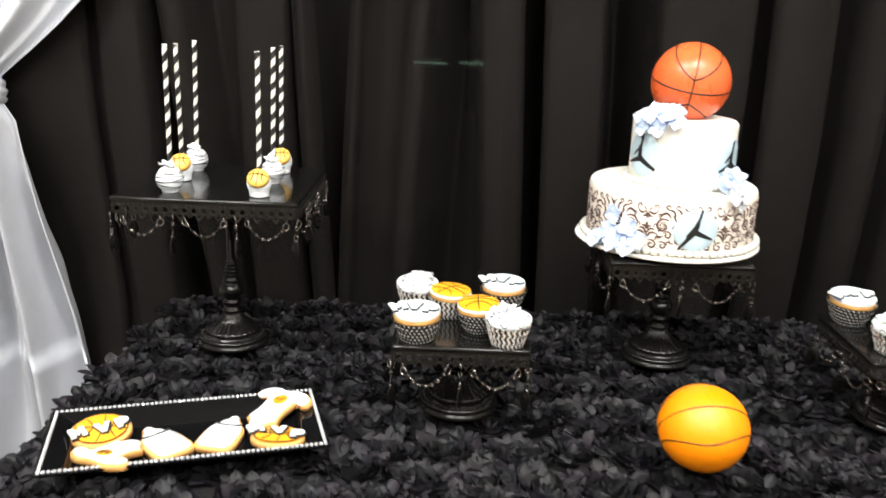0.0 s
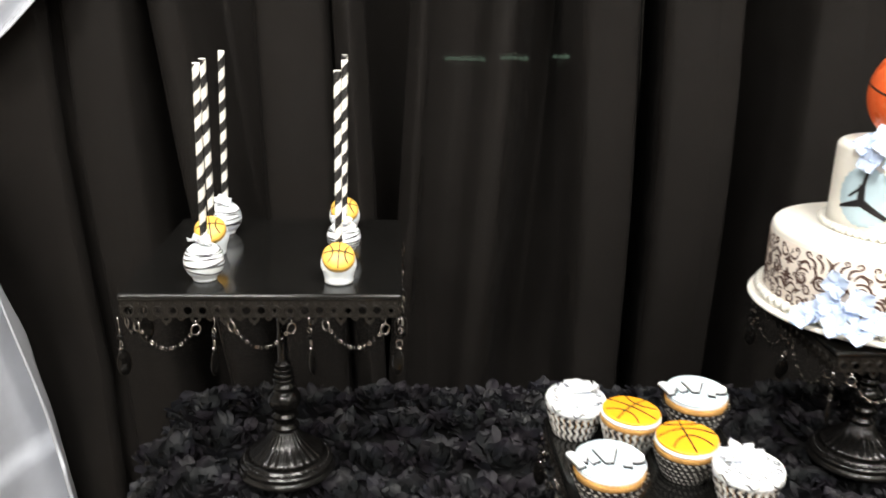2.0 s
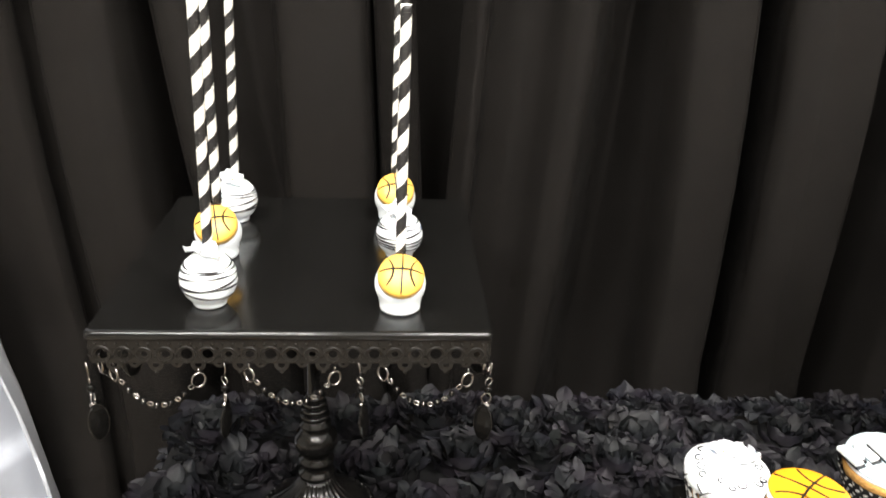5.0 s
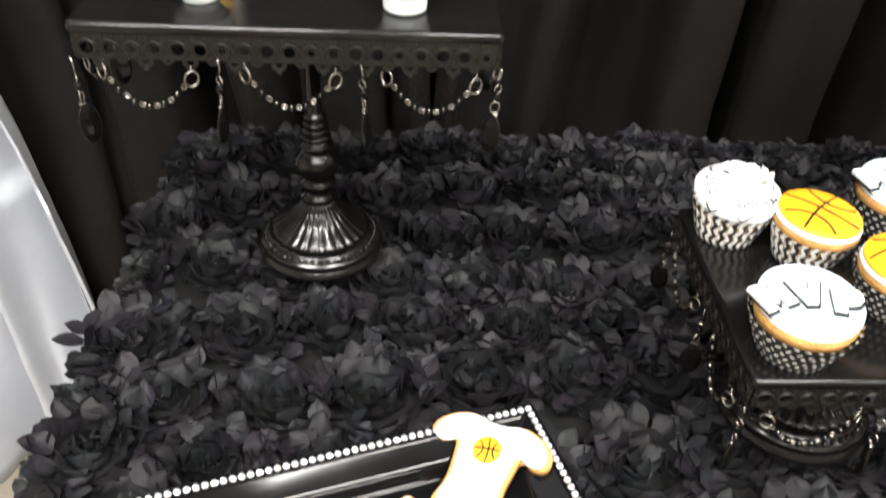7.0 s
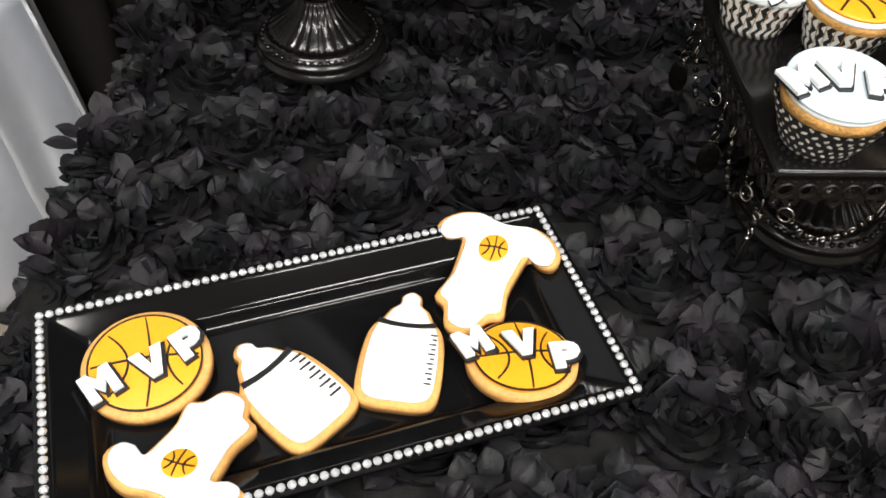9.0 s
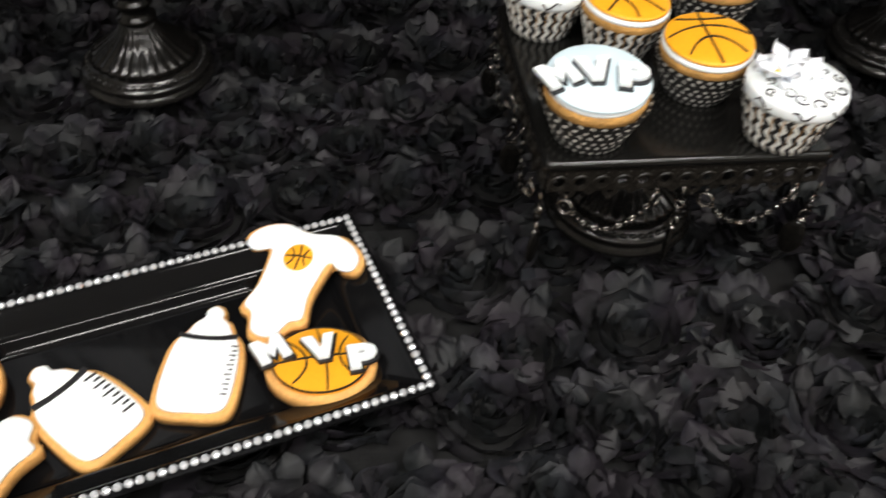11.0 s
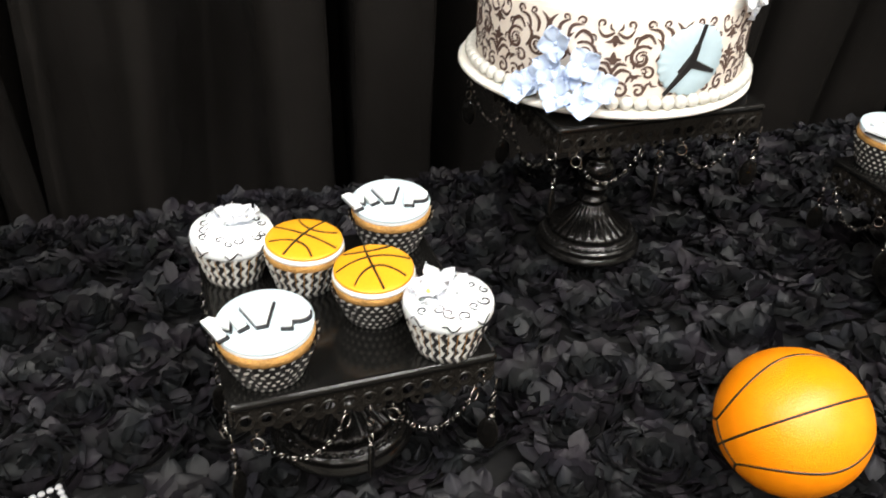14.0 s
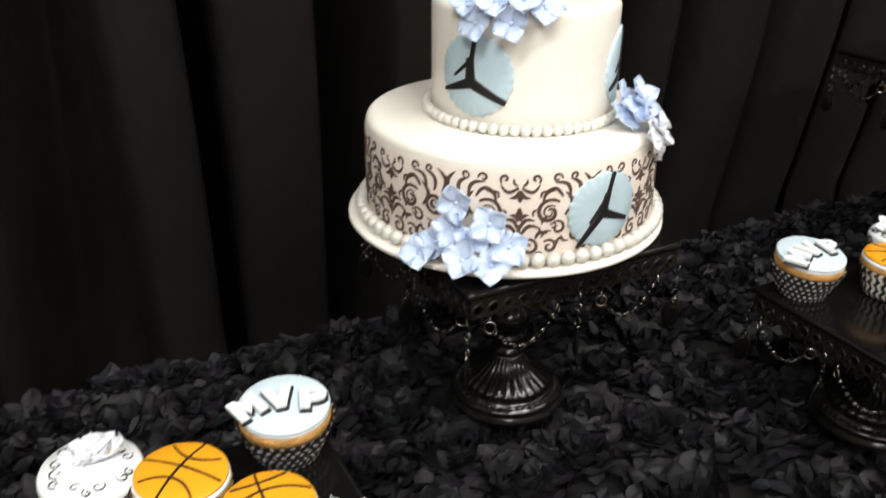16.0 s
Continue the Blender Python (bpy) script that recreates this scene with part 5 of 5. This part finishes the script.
    d = Vector((tip[0] - x, tip[1] - y, tip[2] - POP_Z)) - foot
    m = Matrix.Translation(foot) @ d.to_track_quat("Z", "Y").to_matrix().to_4x4() @ Matrix.Diagonal((1, 1, d.length / 0.192, 1))
    part("straw", STRAW, c, m @ Matrix.Rotation(rg.uniform(0, 6), 4, "Z"), "black and white spiral-striped paper straw")


cake_pop(-0.429, 1.341, False, 0.0208, (-0.420, 1.322, 1.279), 1)
cake_pop(-0.439, 1.430, True, 0.0192, (-0.434, 1.414, 1.275), 2)
cake_pop(-0.440, 1.514, False, 0.0202, (-0.4325, 1.508, 1.276), 3)
cake_pop(-0.2895, 1.334, True, 0.0187, (-0.2875, 1.334, 1.273), 4)
cake_pop(-0.290, 1.434, False, 0.0195, (-0.2865, 1.440, 1.2735), 5)
cake_pop(-0.294, 1.522, True, 0.0190, (-0.2915, 1.526, 1.272), 6)

# ---- tray ----
TRAY = pose(-0.3322, 1.0768, 0.7735, 0, 0, 16.9)
TL, TW = 0.354, 0.1715
tray = thing("serving_tray", "black glossy rectangular tray rimmed with rhinestones, on the ruffled cloth", "tray", TRAY)


def rect_ring(hx, hy, z, c, n=6):
    out = []
    for sx, sy in ((1, 1), (-1, 1), (-1, -1), (1, -1)):
        for s in range(n):
            a = math.atan2(sy, sx) - math.pi / 4 + math.pi / 2 * s / (n - 1)
            out.append((sx * (hx - c) + c * math.cos(a), sy * (hy - c) + c * math.sin(a), z))
    return out


hx, hy = TL / 2, TW / 2
rings = [rect_ring(hx - 0.04, hy - 0.034, 0.0, 0.006), rect_ring(hx - 0.034, hy - 0.028, 0.0008, 0.008), rect_ring(hx - 0.001, hy - 0.001, 0.0195, 0.003), rect_ring(hx, hy, 0.0205, 0.003), rect_ring(hx, hy, 0.0222, 0.003),
         rect_ring(hx - 0.0095, hy - 0.0095, 0.0225, 0.003)]
for inset, z, c in ((0.0108, 0.0220, 0.003), (0.0118, 0.0213, 0.003), (0.0265, 0.0143, 0.005), (0.0282, 0.0133, 0.005), (0.0297, 0.0120, 0.005), (0.0309, 0.0105, 0.005), (0.0319, 0.0088, 0.005), (0.0350, 0.0046, 0.006), (0.0363, 0.0036, 0.007), (0.0382, 0.0030, 0.008), (0.0400, 0.0028, 0.008)):
    rings.append(rect_ring(hx - inset, hy - inset * 0.93, z, c))
v = [p for r in rings for p in r]
n = 24
f = [(k * n + s, k * n + (s + 1) % n, (k + 1) * n + (s + 1) % n, (k + 1) * n + s) for k in range(len(rings) - 1) for s in range(n)]
f += [tuple(range(n))[::-1], tuple((len(rings) - 1) * n + s for s in range(n))]
me = mesh_of("dish", v, f, TRAY_BLACK)
me.set_sharp_from_angle(angle=radians(50))
part("dish", me, tray)
stone = lathe("rhinestone", [(0.0026, 0.0), (0.0028, 0.0009), (0.0021, 0.0021), (0.0012, 0.0026), (0.0003, 0.0027)], 8, RHINESTONE)
stone.polygons.foreach_set("use_smooth", [False] * len(stone.polygons))
NX, NY = 56, 26
ix, iy = hx - 0.0052, hy - 0.0052
for k in range(NX + 1):
    for s in (-1, 1):
        part("rhinestone", stone, tray, pose(-ix + 2 * ix * k / NX, s * iy, 0.0224, 0, 0, k * 17))
for k in range(1, NY):
    for s in (-1, 1):
        part("rhinestone", stone, tray, pose(s * ix, -iy + 2 * iy * k / NY, 0.0224, 0, 0, k * 23))

# ---- cookies ----
WELL = 0.7735 + 0.0030


def ticks(parent, x, y0, y1, n, long, short, w, z, material):
    for k in range(n):
        y, l = y0 + (y1 - y0) * k / (n - 1), (long if k % 2 == 0 else short)
        part("measure_mark", Geo().strip([(x, y, z), (x - l, y, z)], [(0, 0, 1)] * 2, w, 0.0003, 0.0004).mesh("measure_mark", material, False), parent)


def bottle_cookie(x, y, turn, pale=False, size=(1, 1)):
    c = thing("bottle_cookie", "baby-bottle shaped cookie with white icing on a black tray", "cookie", pose(x, y, WELL, 0, 0, turn) @ Matrix.Diagonal((*size, 1, 1)), "iced cookies on the tray")
    half = [(0.0, -0.040), (0.016, -0.0395), (0.0245, -0.034), (0.0265, -0.018), (0.0255, 0.004), (0.0225, 0.016), (0.0165, 0.0235), (0.0125, 0.031), (0.0070, 0.036), (0.0065, 0.042), (0.0, 0.046)]
    pts = half + [(-a, b) for a, b in half[-2:0:-1]]
    part("biscuit", slab(Geo(), smooth_loop(pts, 3), 0, 0.0085, 0.0022).mesh("biscuit", COOKIE), c, label="golden baked biscuit")
    inner = [(a * 0.85, 0.0005 + b * 0.925) for a, b in pts]
    ic = part("icing", slab(Geo(), smooth_loop(inner, 3), 0.0084, 0.0112, 0.0016, 0, 0.0006).mesh("icing", WHITE_ICING), c)
    g = Geo()
    band = [(-0.0185, 0.0185 - 0.000), (-0.009, 0.0165), (0, 0.016), (0.009, 0.0165), (0.0185, 0.0185)]
    g.strip([(a, b, 0.0116) for a, b in band], [(0, 0, 1)] * 5, 0.0036 if pale else 0.0044, 0.0004, 0.0007)
    part("band", g.mesh("band", BLACK_ICING, False), ic, label="black icing band")
    ticks(ic, 0.0203, 0.011, -0.024, 11 if pale else 9, 0.0045 if pale else 0.0085, 0.0030 if pale else 0.0050, 0.0011 if pale else 0.0017, 0.0114, BLACK_ICING)


bottle_cookie(-0.3600, 1.0578, 47, size=(1.06, 1.045))
bottle_cookie(-0.2885, 1.0865, -8, True, (1.03, 1.07))


def suit_cookie(x, y, turn, z, lean=(0, 0), size=(1, 1)):
    c = thing("bodysuit_cookie", "baby-bodysuit shaped cookie with white icing and a small ball emblem", "cookie", pose(x, y, z, lean[0], lean[1], turn) @ Matrix.Diagonal((*size, 1, 1)), "iced cookies on the tray")
    half = [(0.0, 0.0405), (0.010, 0.0415), (0.022, 0.0435), (0.0360, 0.0385), (0.0455, 0.0285), (0.0440, 0.0185), (0.0345, 0.0165), (0.0255, 0.0205), (0.0225, 0.006), (0.0215, -0.010), (0.0250, -0.0265), (0.0160, -0.0320), (0.0100, -0.0440), (0.0, -0.0470)]
    pts = [(a, b) for a, b in half[::-1]] + [(-a, b) for a, b in half[1:-1]]
    part("biscuit", slab(Geo(), smooth_loop(pts, 3), 0, 0.0085, 0.0022).mesh("biscuit", COOKIE), c, label="golden baked biscuit")
    inner = [(a * (0.92 if abs(a) > 0.03 else 0.87), 0.001 + b * 0.93) for a, b in pts]
    ic = part("icing", slab(Geo(), smooth_loop(inner, 3), 0.0084, 0.0110, 0.0015).mesh("icing", WHITE_ICING), c)
    em = part("emblem", slab(Geo(), disc(0.0105, 28), 0.0109, 0.0118, 0.0004).mesh("emblem", ORANGE_ICING), ic, pose(0, 0.0175, 0), "small orange ball emblem")
    ball_lines(em, 0.0102, 0.0119, 0.0013, 8)


suit_cookie(-0.2325, 1.1462, -25, WELL + 0.0095, (11, -3), (0.99, 1.07))
suit_cookie(-0.4070, 1.0125, 157, WELL + 0.0085, (10, 2), (0.96, 0.95))


def round_cookie(x, y, turn, sx, sy, z, letter_turn, size, lean=0):
    c = thing("basketball_cookie", "round basketball cookie with orange icing and raised white letters", "cookie", pose(x, y, z, lean, 0, turn), "iced cookies on the tray")
    part("biscuit", slab(Geo(), disc(0.0385, 56, sx, sy), 0, 0.0085, 0.0025).mesh("biscuit", COOKIE), c, label="golden baked biscuit")
    ic = part("icing", slab(Geo(), disc(0.0335, 56, sx, sy), 0.0084, 0.0112, 0.0014).mesh("icing", ORANGE_ICING), c, label="orange icing")
    rim = [(0.0332 * sx * math.cos(t), 0.0332 * sy * math.sin(t), 0.0110) for t in np.linspace(0, 2 * math.pi, 57)]
    part("rim_line", Geo().strip(rim, [(0, 0, 1)] * 57, 0.0014, 0.0004, 0.0004).mesh("rim_line", BLACK_ICING, False), ic)
    ball_lines(ic, 0.0325 * sx, 0.0113, 0.0017, 10, sy / sx)
    letters(c, size, letter_turn, 0.10)


round_cookie(-0.4480, 1.0735, 0, 1.04, 0.99, WELL + 0.0052, [(-0.0225, -0.0165, 0.0114, 40, 0), (0.0055, -0.0022, 0.0114, 34, 0), (0.0268, 0.0135, 0.0114, 40, 0)], 0.0192, 7)
round_cookie(-0.2125, 1.0765, -4, 0.94, 0.88, WELL + 0.0045, [(-0.0320, 0.0055, 0.0118, 30, 0), (0.0000, 0.0075, 0.0118, 16, 0), (0.0285, -0.0010, 0.0118, 10, 0)], 0.0198, -8)

# ---- ribbon roses on the cloth ----
PRESSED = [(TALL[0], TALL[1], 0.062), (0.029, 1.229, 0.062), (0.375, 1.445, 0.062), (0.683, 1.236, 0.062), (1.102, 1.437, 0.062), (0.345, 1.067, 0.040)]


def weight(x, y):
    """How far a rose is flattened by what stands on it."""
    p = TRAY.inverted() @ Vector((x, y, 0))
    d = min(math.hypot(x - a, y - b) - r for a, b, r in PRESSED)
    d = min(d, max(abs(p.x) - TL / 2, abs(p.y) - TW / 2))
    return 0.66 + 0.34 * min(1, max(0, d / 0.035))


for k, (x, y) in enumerate(rose_spots()):
    rg = random.Random(k)
    s = rg.uniform(0.94, 1.10)
    m = Matrix.Translation((x, y, TOP)) @ pose(0, 0, 0, rg.uniform(-4, 4), rg.uniform(-4, 4), rg.uniform(0, 360)) @ Matrix.Diagonal((s, s * rg.uniform(0.92, 1.08), weight(x, y) * rg.uniform(0.95, 1.12), 1))
    part("rosette", rg.choice(ROSES), cloth, m)
# small loose ribbons between the roses and over the hem
rest, rg = Geo(), random.Random(77)
edge_spots = [(left_edge(y) + 0.014, y, -0.010, 0, -24, 0.66) for y in np.arange(TY0, TY1 + 0.02, 0.040)] + [(left_edge(y) - 0.014, y, -0.075, 0, -75, 0.8) for y in np.arange(TY0, TY1, 0.06)]
edge_spots += [(x, TY1 + 0.020, 0.002, -14, 0, 0.72) for x in np.arange(TX0 + 0.02, TX1, 0.052)]
for x, y, dz, rx, ry, s in edge_spots:
    m = Matrix.Translation((x, y + rg.uniform(-0.01, 0.01), TOP + dz + rg.uniform(-0.006, 0.006))) @ pose(0, 0, 0, rx + rg.uniform(-10, 10), ry + rg.uniform(-10, 10), 0) @ pose(0, 0, 0, 0, 0, rg.uniform(0, 360)) @ Matrix.Diagonal((s, s, s * 1.15, 1))
    me = rg.choice(ROSES)
    rest.add([m @ v.co for v in me.vertices], [tuple(p.vertices) for p in me.polygons])
for k in range(640):
    x, y = rg.uniform(TX0, TX1), rg.uniform(TY0, TY1)
    if weight(x, y) < 0.98:
        continue
    leafy = Geo()
    petal(leafy, rg, rg.uniform(0, 6.28), 0.004, rg.uniform(0.017, 0.024), rg.uniform(0.013, 0.020), radians(rg.uniform(22, 75)), rg.uniform(0.0, 0.9), rg.uniform(0.002, 0.011), False, 5, 4)
    rest.add([(x + a, y + b, TOP + c) for a, b, c in leafy.v], leafy.f)
tagged(part("ribbon_edging", rest.mesh("ribbon_edging", ROSE_CLOTH), cloth), kind="stuff")
